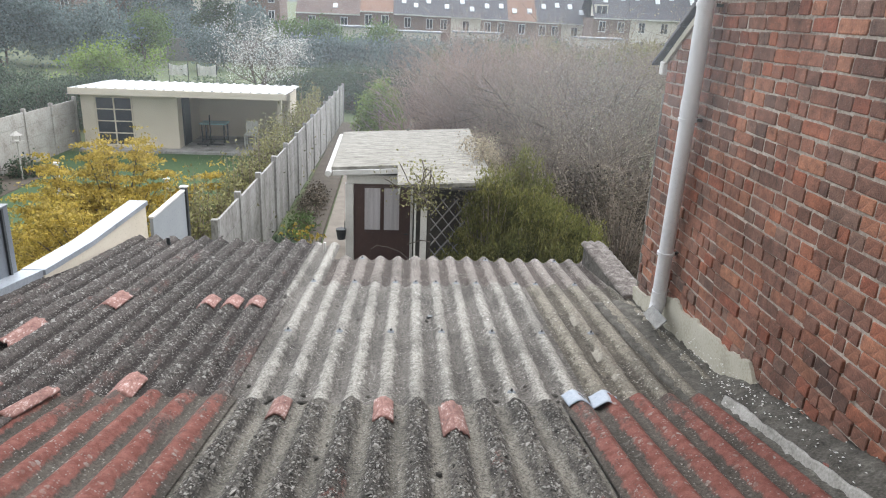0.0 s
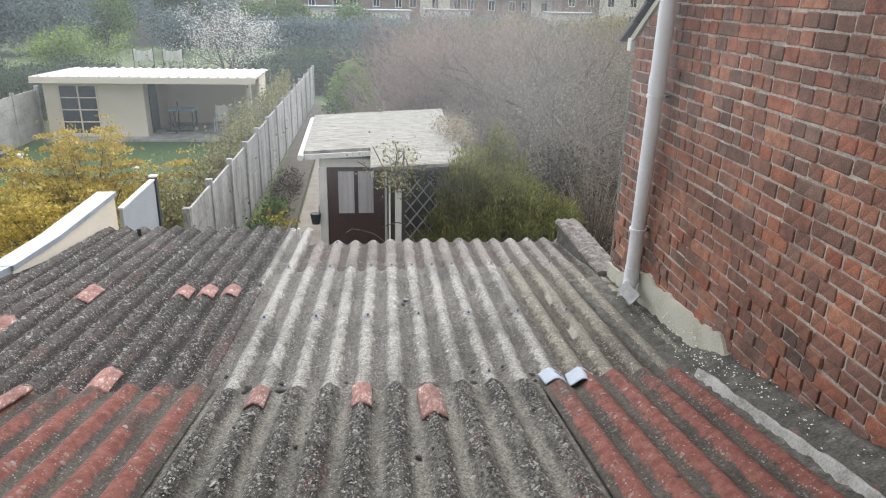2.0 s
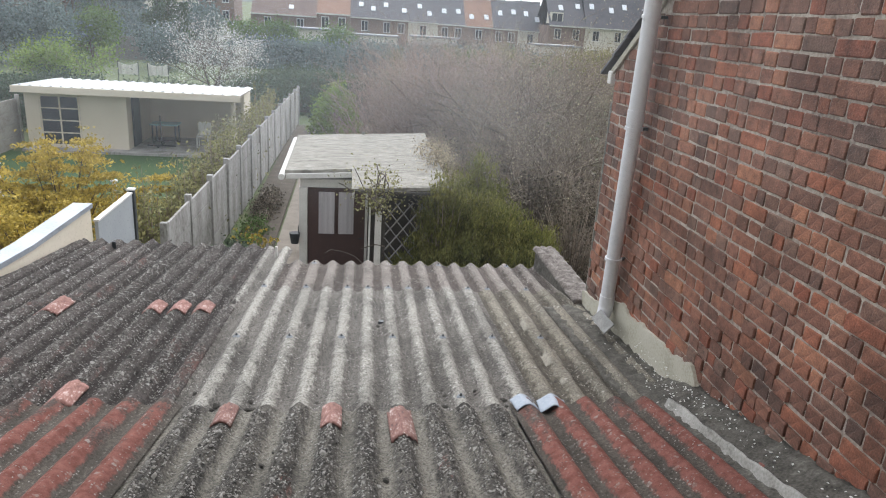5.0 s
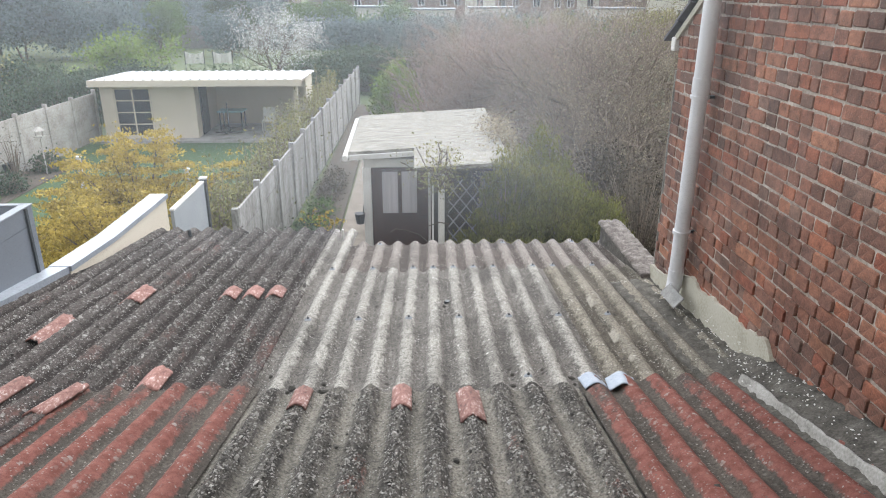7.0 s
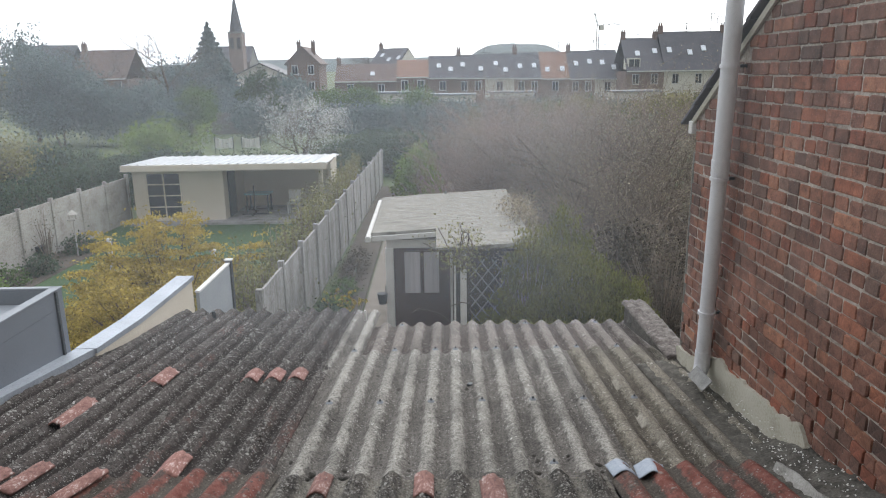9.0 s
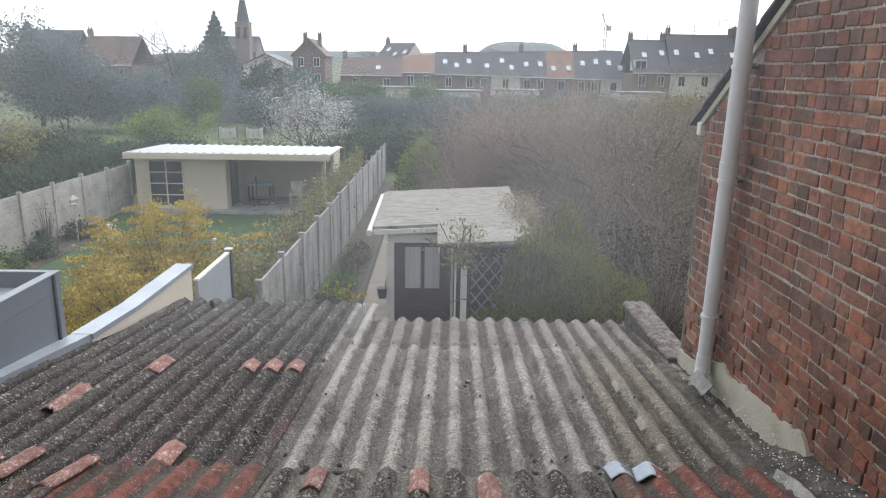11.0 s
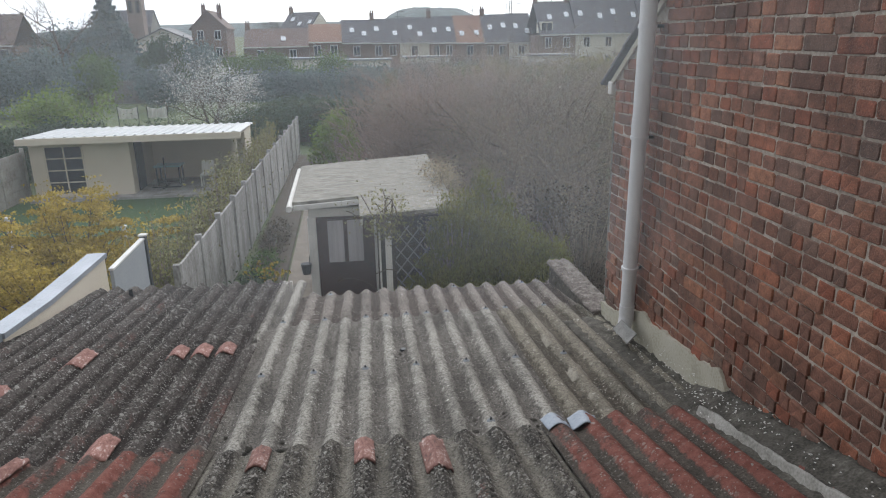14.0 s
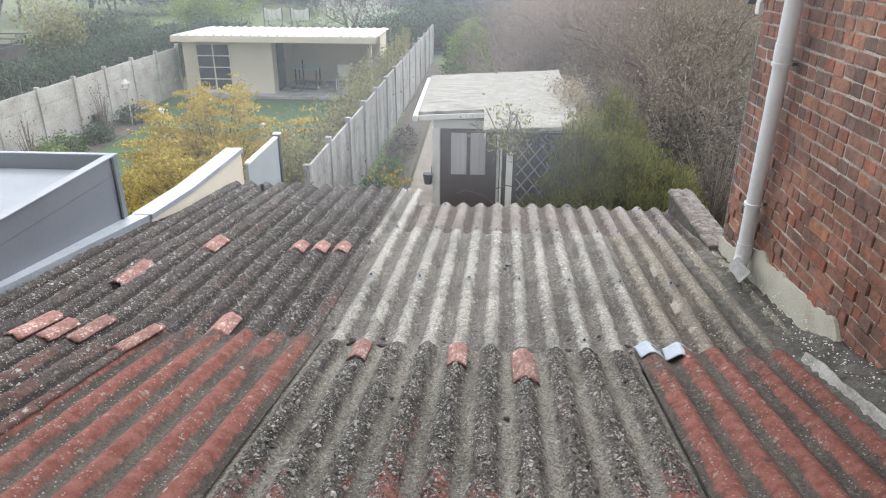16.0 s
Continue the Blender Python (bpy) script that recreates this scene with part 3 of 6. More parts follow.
def ridge_tile(i, y, length, width, mat=M_TILE, lift=0.05, turn=0.0, label="", broken=0.0, name="tile_fragment", cat="tile", thick=0.012, tall=0.05, rough=0.004):
    """A curved scrap of clay tile lying over a crest."""
    x = crest_x(i, y)
    nu, nv = 12, 8
    verts = []
    r = random.Random(int(i * 100 + y * 1000))
    ends = [(r.uniform(-1, 1) * broken, r.uniform(-1, 1) * broken) for _ in range(nu + 1)]
    for t in (0.0, thick):
        for b in range(nv + 1):
            for a in range(nu + 1):
                s = -1 + 2 * a / nu
                f = -0.5 + b / nv
                f += ends[a][0] * 0.07 if b == 0 else ends[a][1] * 0.07 if b == nv else 0
                yy = f * length
                arch = AMP * (math.cos(2 * math.pi * s * width / 2 / PITCH) - 1) * 0.9 + 0.008
                z = arch - t + rough * noise.noise(Vector((s * 4 + i, yy * 25, y)))
                verts.append((s * width / 2 + turn * yy, yy, z + yy * -(0.207 if y < 3.55 else 0.108)))
    w, k = nu + 1, (nu + 1) * (nv + 1)
    faces = []
    for b in range(nv):
        for a in range(nu):
            q = b * w + a
            faces += [(q, q + 1, q + w + 1, q + w), (q + k, q + w + k, q + w + 1 + k, q + 1 + k)]
    for a in range(nu):
        q = a
        faces.append((q, q + k, q + 1 + k, q + 1))
        q = nv * w + a
        faces.append((q, q + 1, q + 1 + k, q + k))
    for b in range(nv):
        q = b * w
        faces.append((q, q + w, q + w + k, q + k))
        q = b * w + nu
        faces.append((q, q + k, q + w + k, q + w))
    ob = solid(name, verts, faces, mat, None, "", True)
    ob.location = (x, y, roof_z(y) + AMP + lift - 0.022)
    ob.data.shade_smooth()
    return tagged(ob, label or "broken red clay tile scrap bedded over a roof crest", cat, "tile scraps on the roof")


for i, y, ln, wd, br in [(-4, 3.25, 0.27, 0.10, 0.4), (-1, 3.23, 0.30, 0.108, 0.35), (1, 3.11, 0.40, 0.13, 0.8)]:
    ridge_tile(i, y, ln, wd, broken=br, lift=0.055)
for i, y, ln, wd, br, tn in [(-9, 3.58, 0.22, 0.14, 0.9, 0), (-11, 3.25, 0.34, 0.10, 0.8, 0.1), (-13, 3.38, 0.34, 0.12, 0.6, 0), (-14.0, 3.35, 0.26, 0.13, 0.6, 0),
                             (-14.7, 4.45, 0.42, 0.15, 0.8, 0), (-13, 5.2, 0.3, 0.16, 0.7, 0), (-15.0, 3.42, 0.35, 0.13, 0.6, 0)]:
    ridge_tile(i, y, ln * 1.2, wd, broken=br, lift=0.084 if y < 3.5 else 0.066, turn=tn, label="flaking pink clay tile scrap on dark lichened sheets")
for i in (-9, -8, -7):
    ridge_tile(i, 5.2, 0.24, 0.135, broken=0.4, lift=0.06, label="pinkish mortar and tile scrap at a sheet joint")
ridge_tile(4.95, 3.41, 0.18, 0.13, M_TAPE, 0.054, 0, "silver sealing tape patch over a roof crest", 0.1, "tape_patch", "tape", 0.004)
ridge_tile(5.85, 3.40, 0.20, 0.165, M_TAPE, 0.054, 0.15, "silver sealing tape patch over a roof crest", 0.1, "tape_patch", "tape", 0.004)
ridge_tile(-12.0, 1.95, 0.3, 0.16, M_CAP, 0.06, 0, "grey mossy tile scrap on the near red sheets", 0.4)


M_PATCH = surf("flaking_mortar", [(0.13, 0.118, 0.095), (0.24, 0.22, 0.185), (0.36, 0.335, 0.285)], 18, 80, 0.95, 0.9)
for i, y, ln, wd in ((7, 4.95, 0.34, 0.12), (7, 4.22, 0.3, 0.13), (7, 3.86, 0.24, 0.10)):
    ridge_tile(i, y, ln, wd, M_PATCH, 0.024, 0.05, "pale flaking mortar smear over a roof crest", 1.0, "mortar_smear", "mortar", 0.006)


def roof_nail(i, y, lift):
    """A hook bolt with its washer, on a crest."""
    p = (crest_x(i, y), y, roof_z(y) + AMP + lift)
    nail = tagged(new("roof_bolt"), "rusty roof bolt with lead washer on a crest", "bolt", "roof bolts")
    nail.location = p
    part("washer", rod((0, 0, -0.004), (0, 0, 0.006), 0.026, 0.016, 10), M_FLATROOF, nail)
    part("head", rod((0, 0, 0.004), (0, 0, 0.02), 0.009, 0.006, 8), M_DARKMETAL, nail)
    return nail


first_nail = roof_nail(-5, 4.56, 0.014)
for i, y in [(-3, 4.55), (-1, 4.55), (1, 4.55), (3, 4.55), (7, 4.55), (-3, 5.86), (-1, 5.86), (0, 5.86), (1, 5.86), (2, 5.86), (3, 5.86), (5, 5.86), (6, 5.86), (8, 5.86), (-5, 5.86), (5, 4.55), (3, 3.52), (8, 6.8), (4, 6.8), (-3, 6.8)]:
    copy_thing(first_nail, pose(crest_x(i, y), y, roof_z(y) + AMP + 0.016 if y < 5.9 else roof_z(y) + AMP + 0.003))
# a dark disc put in to stand for a hole worn in a valley
tagged(part("hole_disc", rod((crest_x(0.6, 5.0), 5.0, roof_z(5.0) - AMP + 0.012), (crest_x(0.6, 5.0), 5.0, roof_z(5.0) - AMP + 0.035), 0.03, 0.022, 12), M_DARKMETAL),
       "dark round disc standing for a hole in a roof valley", "plug")
# a dark stub added in place of a dent near the eave
tagged(part("dent_stub", rod((-2.42, 7.35, roof_z(7.35)), (-2.42, 7.35, roof_z(7.35) + 0.09), 0.022, 0.02, 10), M_DARKMETAL), "short dark stub standing for a dent in the lichened roof", "vent")

# dark moss and grit lumps that gather at the laps
def lump_mesh(seed):
    bm = bmesh.new()
    bmesh.ops.create_icosphere(bm, subdivisions=2, radius=1.0)
    for v in bm.verts:
        v.co *= 1 + 0.45 * noise.noise(v.co * 1.7 + Vector((seed, 0, 0)))
        v.co.z *= 0.6
    me = bpy.data.meshes.new("moss_lump")
    bm.to_mesh(me)
    bm.free()
    me.materials.append(M_FILLET)
    me.shade_smooth()
    return me


lumps = [lump_mesh(q * 3.1) for q in range(4)]
rr = random.Random(77)
for k in range(46):
    i = rr.randint(-6, 9) + 0.5 + rr.uniform(-0.12, 0.12)
    y = rr.choice((3.45, 3.49, 3.58, 3.8)) + rr.uniform(-0.05, 0.12) if k < 30 else rr.uniform(2.2, 5.6)
    s = rr.uniform(0.007, 0.017)
    lift = 0.014 if y > 3.42 else 0.034
    ob = new("moss_lump", lumps[k % 4])
    ob.matrix_basis = Matrix.LocRotScale((crest_x(i, y), y, roof_z(y) + lift + AMP * math.cos(2 * math.pi * i) + s * 0.3), Euler((0, 0, rr.uniform(0, 6))), (s, s * rr.uniform(0.8, 1.5), s))
    tagged(ob, "small dark lump of moss and grit in a roof valley", "moss", "moss lumps on the roof")

# ---- extension under the roof ----
tagged(solid("extension_wall", [(x, y, z) for x in (-2.8, 2.06) for y, z in ((0.6, 0), (6.55, 0), (6.55, roof_z(6.55) - 0.07), (3.55, roof_z(3.55) - 0.07), (0.6, roof_z(0.6) - 0.07))],
             [(0, 1, 2, 3, 4), (9, 8, 7, 6, 5), (0, 5, 6, 1), (1, 6, 7, 2), (2, 7, 8, 3), (3, 8, 9, 4), (4, 9, 5, 0)], M_RENDER), "rendered walls of the low extension", "wall", kind="structure")
bm = block(-0.86, -0.80, 6.9, 7.3, 2.56, 2.60, 0.004)
block(-0.75, -0.725, 7.2, 7.23, 2.55, 2.74, 0.004, bm)
tagged(part("gutter_bracket", bm, M_WHITE), "white plastic gutter bracket at the eave", "bracket")

# ---- neighbour's brick wall ----
WX = 2.07
GABLE = [(0.55, 2.0), (5.43, 2.0), (5.43, 4.88), (4.16, 5.74), (4.16, 8.6), (0.55, 8.6)]


def gable_top(y):
    return 8.6 if y < 4.16 else 5.74 - (y - 4.16) * (0.86 / 1.27)


brick_wall = tagged(new("wall_east"), "old red brick gable wall with pale lime mortar", "wall", kind="structure")
n = len(GABLE)
verts = [(WX + 0.005, y, z) for y, z in GABLE] + [(WX + 0.30, y, z) for y, z in GABLE]
faces = [tuple(range(n))[::-1], tuple(range(n, 2 * n))] + [(a, (a + 1) % n, (a + 1) % n + n, a + n) for a in range(n)]
solid("mortar", verts, faces, M_MORTAR, brick_wall, "pale crumbly lime mortar")


def brick_shape(length, height, r, depth=0.05):
    """A worn brick with rounded corners: an eight-sided face towards the west, chamfered all round."""
    j = lambda q: r.uniform(-q, q)
    l, h = length / 2, height / 2

    def ring(x, inset, q):
        k = r.uniform(0.004, 0.012)
        a, b = l - inset, h - inset
        corners = ((-a, -b + k), (-a + k, -b), (a - k, -b), (a, -b + k), (a, b - k), (a - k, b), (-a + k, b), (-a, b - k))
        return [(x, y + j(q), z + j(q)) for y, z in corners]

    v = ring(depth, 0.0, 0.0) + ring(0.010, 0.0, 0.0025) + ring(0.003, 0.002, 0.0025) + ring(0.0, r.uniform(0.004, 0.007), 0.002)
    f = []
    for k in (0, 8, 16):
        f += [(k + a, k + a + 8, k + (a + 1) % 8 + 8, k + (a + 1) % 8) for a in range(8)]
    f.append(tuple(range(31, 23, -1)))
    return v, f


COURSE, STRETCH, HEAD = 0.0824, 0.236, 0.120
r = random.Random(5)
laid = []
for row in range(int((6.7 - 2.55) / COURSE)):
    z = 2.55 + (row + 0.5) * COURSE
    y = 1.35 + r.uniform(0, 0.12)
    heads = row % 2 == 0
    while y < 5.43:
        long = r.random() < (0.10 if heads else 0.45)
        w = (STRETCH if long else HEAD) * r.uniform(0.94, 1.06)
        if not long and r.random() < 0.12:
            w *= 0.7
        y1 = min(y + w, 5.43)
        if y1 - y > 0.04 and z + COURSE / 2 < gable_top(y1) + 0.02:
            laid.append((y, y1, z))
        y = y1
shapes = {}
for long in (0, 1):
    for q in range(7):
        v, f = brick_shape(STRETCH - 0.010 if long else HEAD - 0.010, COURSE - 0.0085, r)
        me = bpy.data.meshes.new("brick")
        me.from_pydata(v, [], f)
        me.materials.append(M_BRICK)
        shapes[long, q] = (me, v, f)
count = 0
rest_v, rest_f = [], []
for y, y1, z in laid:
    yc, w = (y + y1) / 2, y1 - y - r.uniform(0.004, 0.010)
    long = int(w > 0.17)
    me, v, f = shapes[long, r.randrange(7)]
    worn = max(0.0, 1 - abs(z - 3.3) / 0.9) if yc > 2.6 else 0.2
    dx = r.uniform(-0.005, 0.002) - (r.random() < 0.45) * worn * r.uniform(0.004, 0.016)
    m = Matrix.LocRotScale((WX + dx, yc, z + r.uniform(-0.004, 0.004) + 0.014 * noise.noise(Vector((yc * 1.1, z * 0.7, 3)))), Euler((r.uniform(-0.012, 0.012), r.uniform(-0.03, 0.03), r.uniform(-0.03, 0.03))), (1, w / ((STRETCH - 0.010) if long else (HEAD - 0.010)), r.uniform(0.95, 1.03)))
    if yc < 3.05 and z < 6.2 and count < 300:
        b = new("brick", me)
        b.parent, b.matrix_basis = brick_wall, m
        count += 1
    else:
        k = len(rest_v)
        rest_v += [m @ Vector(p) for p in v]
        rest_f += [tuple(a + k for a in g) for g in f]
tagged(solid("brickwork", rest_v, rest_f, M_BRICKS, brick_wall, "worn red and purple bricks"), kind="stuff")

# lean-to roof edge over the gable, and the rest of the neighbour's house
roof_edge = tagged(new("neighbour_roof"), "dark tiled verge of the neighbour's roof", "roof", kind="structure")
dirv = Vector((0, 1.27, -0.86)).normalized()
for q in range(7):
    p = Vector((0, 4.17, 5.79)) + dirv * (q * 0.255)
    bm = block(WX - 0.05, WX + 2.5, -0.15, 0.15, -0.012, 0.012, 0.004)
    bm.transform(Matrix.Translation(p + dirv * 0.1 + Vector((0, 0, 0.012))) @ Matrix.Rotation(-math.atan2(0.86, 1.27) + 0.05, 4, "X"))
    part("roof_tile", bm, M_SLATE, roof_edge)
bm = block(WX - 0.02, WX + 0.0, -0.82, 0.85, -0.05, -0.005)
bm.transform(Matrix.Translation((0, 4.82, 5.31)) @ Matrix.Rotation(-math.atan2(0.86, 1.27), 4, "X"))
part("verge_mortar", bm, M_RENDER, roof_edge)
part("corner_mortar", block(WX - 0.006, WX + 0.02, 5.431, 5.446, 3.0, 4.6, 0.003), M_FLASH, roof_edge)
part("eave_board", block(WX - 0.03, WX + 2.4, 5.45, 5.53, 4.74, 4.84, 0.01), M_WHITE, roof_edge)
tagged(part("neighbour_house", block(WX + 0.302, 6.0, 0.6, 5.35, 0, 4.7), M_HBRICK), "brick rear wing of the neighbour's house", "house", kind="structure")

# render patches, fillet and flashing at the wall's foot


def ragged(name, pts, x0, x1, mat, parent, label, seed, step=0.05, rough=0.02):
    """A thin ragged coat on the wall: an outline in y and z, with a torn edge."""
    rr = random.Random(seed)
    out = []
    for (ya, za), (yb, zb) in zip(pts, pts[1:] + pts[:1]):
        k = max(1, int(math.hypot(yb - ya, zb - za) / step))
        for q in range(k):
            t = q / k
            out.append((ya + (yb - ya) * t + rr.uniform(-rough, rough), za + (zb - za) * t + rr.uniform(-rough, rough)))
    k = len(out)
    verts = [(x0 + rr.uniform(-0.002, 0.002), y, z) for y, z in out] + [(x1, y, z) for y, z in out]
    faces = [tuple(range(k))[::-1]] + [(a, (a + 1) % k, (a + 1) % k + k, a + k) for a in range(k)]
    return solid(name, verts, faces, mat, parent, label)


ragged("render_patch", [(3.47, 2.85), (4.88, 2.75), (4.88, 3.14), (4.7, 3.21), (4.4, 3.20), (4.07, 3.225), (3.75, 3.25), (3.5, 3.30), (3.43, 3.22)], WX - 0.022, WX + 0.02, M_RENDER, brick_wall, "peeling grey-green cement render", 3)
ragged("render_patch", [(4.86, 2.75), (5.44, 2.6), (5.44, 2.98), (5.2, 3.02), (4.86, 3.1)], WX - 0.028, WX + 0.02, M_RENDER, brick_wall, "mossy cement render at the corner", 4)


def fillet(name, y0, y1, inner, outer, top, mat, label, seed, lumps=0.02):
    """A bank of mortar between the roof and the wall."""
    ny, nx = int((y1 - y0) / 0.05), 7
    verts = []
    for b in range(ny + 1):
        y = y0 + (y1 - y0) * b / ny
        zr = roof_z(y)
        wob = 0.03 * noise.noise(Vector((y * 3, seed, 0)))
        for a in range(nx + 1):
            s = a / nx
            x = outer + wob * (1 - s) + (inner - outer - wob) * s
            high = top + 0.03 - 0.10 * min(1.0, max(0.0, (y - 3.5) / 0.3)) * (mat == M_FILLET)
            z = zr + 0.01 + high * s ** 1.4 + lumps * noise.noise(Vector((x * 16, y * 16, seed)))
            verts.append((x, y, z))
    w = nx + 1
    faces = [(b * w + a, b * w + a + 1, b * w + a + 1 + w, b * w + a + w) for b in range(ny) for a in range(nx)]
    k = len(verts)
    verts += [(x, y, roof_z(y) - 0.08) for x, y, z in verts]
    edge = [a for a in range(nx + 1)] + [b * w + nx for b in range(1, ny + 1)] + [ny * w + a for a in range(nx - 1, -1, -1)] + [b * w for b in range(ny - 1, 0, -1)]
    faces += [(p, p + k, q + k, q) for p, q in zip(edge, edge[1:] + edge[:1])]
    return tagged(solid(name, verts, faces, mat, None, label, True), label, "mortar", kind="structure")


fillet("mortar_fillet", 0.6, 5.42, WX + 0.012, 1.70, 0.10, M_FILLET, "dark dirty mortar bank with white lichen", 2.0, 0.03)
fillet("mortar_flashing", 0.6, 3.34, 1.855, 1.82, 0.055, M_FLASH, "pale cement flashing strip along the wall foot", 9.0, 0.012)

# white lichen dots on the mortar bank
rng = np.random.default_rng(17)
k = 300
yy = np.clip(rng.normal(3.6, 0.8, k), 1.8, 4.9)
tt = np.clip(rng.normal(0.72, 0.16, k), 0.05, 0.97)
xx = 1.70 + (WX - 1.70) * tt
zz = np.array([roof_z(y) for y in yy]) + 0.01 + 0.13 * tt ** 1.4 + 0.012
c = np.stack([xx, yy, zz], 1)
s_ = rng.uniform(0.003, 0.009, (k, 1))
ang = rng.uniform(0, 6.28, (k, 1))
u = np.concatenate([np.cos(ang), np.sin(ang), 0.3 + 0 * ang], 1) * s_
v = np.concatenate([-np.sin(ang), np.cos(ang), 0.2 + 0 * ang], 1) * s_ * 0.7
up = np.array([[0, 0, 1.0]]) * s_ * 0.6
verts = np.stack([c - u, c - v, c + u, c + v, c + up], 1).reshape(-1, 3)
faces = [(5 * q + a, 5 * q + (a + 1) % 4, 5 * q + 4) for q in range(k) for a in range(4)]
tagged(solid("white_lichen", verts, faces, M_WHITE), "white lichen dots scattered over the mortar bank", "lichen", kind="stuff")

# low parapet past the corner
def parapet():
    root = tagged(new("parapet"), "low dark rendered parapet with a rough mortar cap", "parapet", kind="structure")
    a, b = 5.43, 6.86
    verts = []
    ny = 28
    part("parapet_wall", block(1.985, 2.20, a, b, 0.0, 2.875, 0.01), M_FILLET, root)
    nx = 10
    for q in range(ny + 1):
        y = a - 0.0 + (b + 0.05 - a) * q / ny
        for p in range(nx + 1):
            s = -1 + 2 * p / nx
            z = 2.885 + 0.02 * math.sqrt(max(0, 1 - s ** 8 * 0.96)) + 0.022 * noise.noise(Vector((s * 3, y * 14, 1))) + 0.010 * noise.noise(Vector((s * 12, y * 40, 4)))
            verts.append((2.093 + s * 0.12 + 0.006 * noise.noise(Vector((y * 12, s, 3))), y, z))
    w = nx + 1
    faces = [(q * w + p, q * w + p + 1, q * w + p + 1 + w, q * w + p + w) for q in range(ny) for p in range(nx)]
    k = len(verts)
    verts += [(x, y, 2.868) for x, y, z in verts]
    edge = list(range(w)) + [q * w + nx for q in range(1, ny + 1)] + [ny * w + p for p in range(nx - 1, -1, -1)] + [q * w for q in range(ny - 1, 0, -1)]
    faces += [(p, p + k, q + k, q) for p, q in zip(edge, edge[1:] + edge[:1])]
    solid("mortar_cap", verts, faces, M_CAP, root, "rough mossy mortar cap", True)


parapet()

# ---- rain pipe ----
PX, PY = 1.985, 4.70
pipe = tagged(new("rain_pipe"), "pale grey plastic rain pipe on the brick wall", "pipe")
pipe.matrix_basis = Matrix.Translation((PX, PY + 0.05, 3.2)) @ Matrix.Rotation(0.055, 4, "X") @ Matrix.Rotation(-0.012, 4, "Y")
part("lower_tube", rod((0, 0, 0.0), (0, 0, 1.37), 0.052, n=24), M_PVC, pipe, smooth=False)
part("upper_tube", rod((-0.0, 0, 1.30), (0, 0, 2.60), 0.056, n=24), M_PVC, pipe)
part("socket", rod((0, 0, 1.34), (0, 0, 1.44), 0.060, n=24), M_PVC, pipe)
bm = rod((0, 0, 0.03), (0.0, 0, -0.10), 0.056, n=20)
rod((0, 0, -0.06), (-0.035, -0.04, -0.20), 0.054, 0.05, 20, bm)
part("elbow", bm, M_PVC, pipe)
for z in (0.32, 1.30, 2.04):
    part("pipe_clip", rod((0, 0, z), (0, 0, z + 0.022), 0.063, n=20), M_PVC, pipe)
    part("clip_stay", block(0.05, 0.11, -0.012, 0.012, z, z + 0.02), M_DARKMETAL, pipe)
bm = block(-0.05, 0.05, -0.12, 0.12, -0.005, 0.005, 0.003)
bm.transform(Matrix.Translation((1.915, 4.60, roof_z(4.55) + 0.15)) @ Matrix.Rotation(-0.85, 4, "Y") @ Matrix.Rotation(0.12, 4, "X"))
tagged(part("lead_shoe", bm, M_LEAD), "bent lead flashing under the pipe's foot", "flashing")

# ---- left edge: zinc strip, coping, grey flat-roofed box ----
def strip(name, pts, width, thick, mat, label, cat, parent=None):
    """A folded metal strip along points of its right edge."""
    verts = []
    for x, y, z in pts:
        verts += [(x, y, z), (x - width, y, z), (x - width, y, z - thick), (x, y, z - thick)]
    k = len(pts)
    faces = [(0, 3, 2, 1), tuple(4 * (k - 1) + a for a in range(4))]
    for q in range(k - 1):
        for a in range(4):
            faces.append((4 * q + a, 4 * q + (a + 1) % 4, 4 * q + 4 + (a + 1) % 4, 4 * q + 4 + a))
    return tagged(solid(name, verts, faces, mat, parent), label, cat, kind="structure")


strip("zinc_strip", [(-3.13, 0.6, roof_z(0.6) + 0.11), (-3.12, 3.9, roof_z(3.9) + 0.11), (-3.02, 5.95, roof_z(5.95) + 0.10)], 0.17, 0.2, M_ZINC, "grey zinc strip along the roof's edge", "flashing")
strip("coping", [(-3.0, 5.88, H - 2.31), (-2.93, 6.7, H - 2.32), (-2.78, 7.87, H - 2.22)], 0.20, 0.05, M_ZINC, "bright zinc coping on a cream parapet", "coping")
tagged(solid("cream_parapet", [(x + dx, y, z) for dx in (-0.17, -0.012) for x, y, z in ((-3.0, 5.88, 0.0), (-2.79, 7.85, 0.0), (-2.79, 7.85, H - 2.275), (-2.93, 6.7, H - 2.375), (-3.0, 5.88, H - 2.365))],
             [(0, 1, 2, 3, 4), (9, 8, 7, 6, 5), (0, 5, 6, 1), (1, 6, 7, 2), (2, 7, 8, 3), (3, 8, 9, 4), (4, 9, 5, 0)], M_CREAM), "cream rendered parapet end", "parapet", kind="structure")
BOX = tagged(new("flat_roof_annex"), "grey clad flat-roofed annex with a pale membrane roof", "annex", kind="structure")
BT, BX, BY = 3.48, -3.2, 5.82
part("cladding", block(-7.0, BX, 0.6, BY, 0.0, BT - 0.16), M_GREYBOX, BOX)
part("roof_membrane", block(-6.93, BX - 0.07, 0.67, BY - 0.07, BT - 0.159, BT - 0.13), M_FLATROOF, BOX)
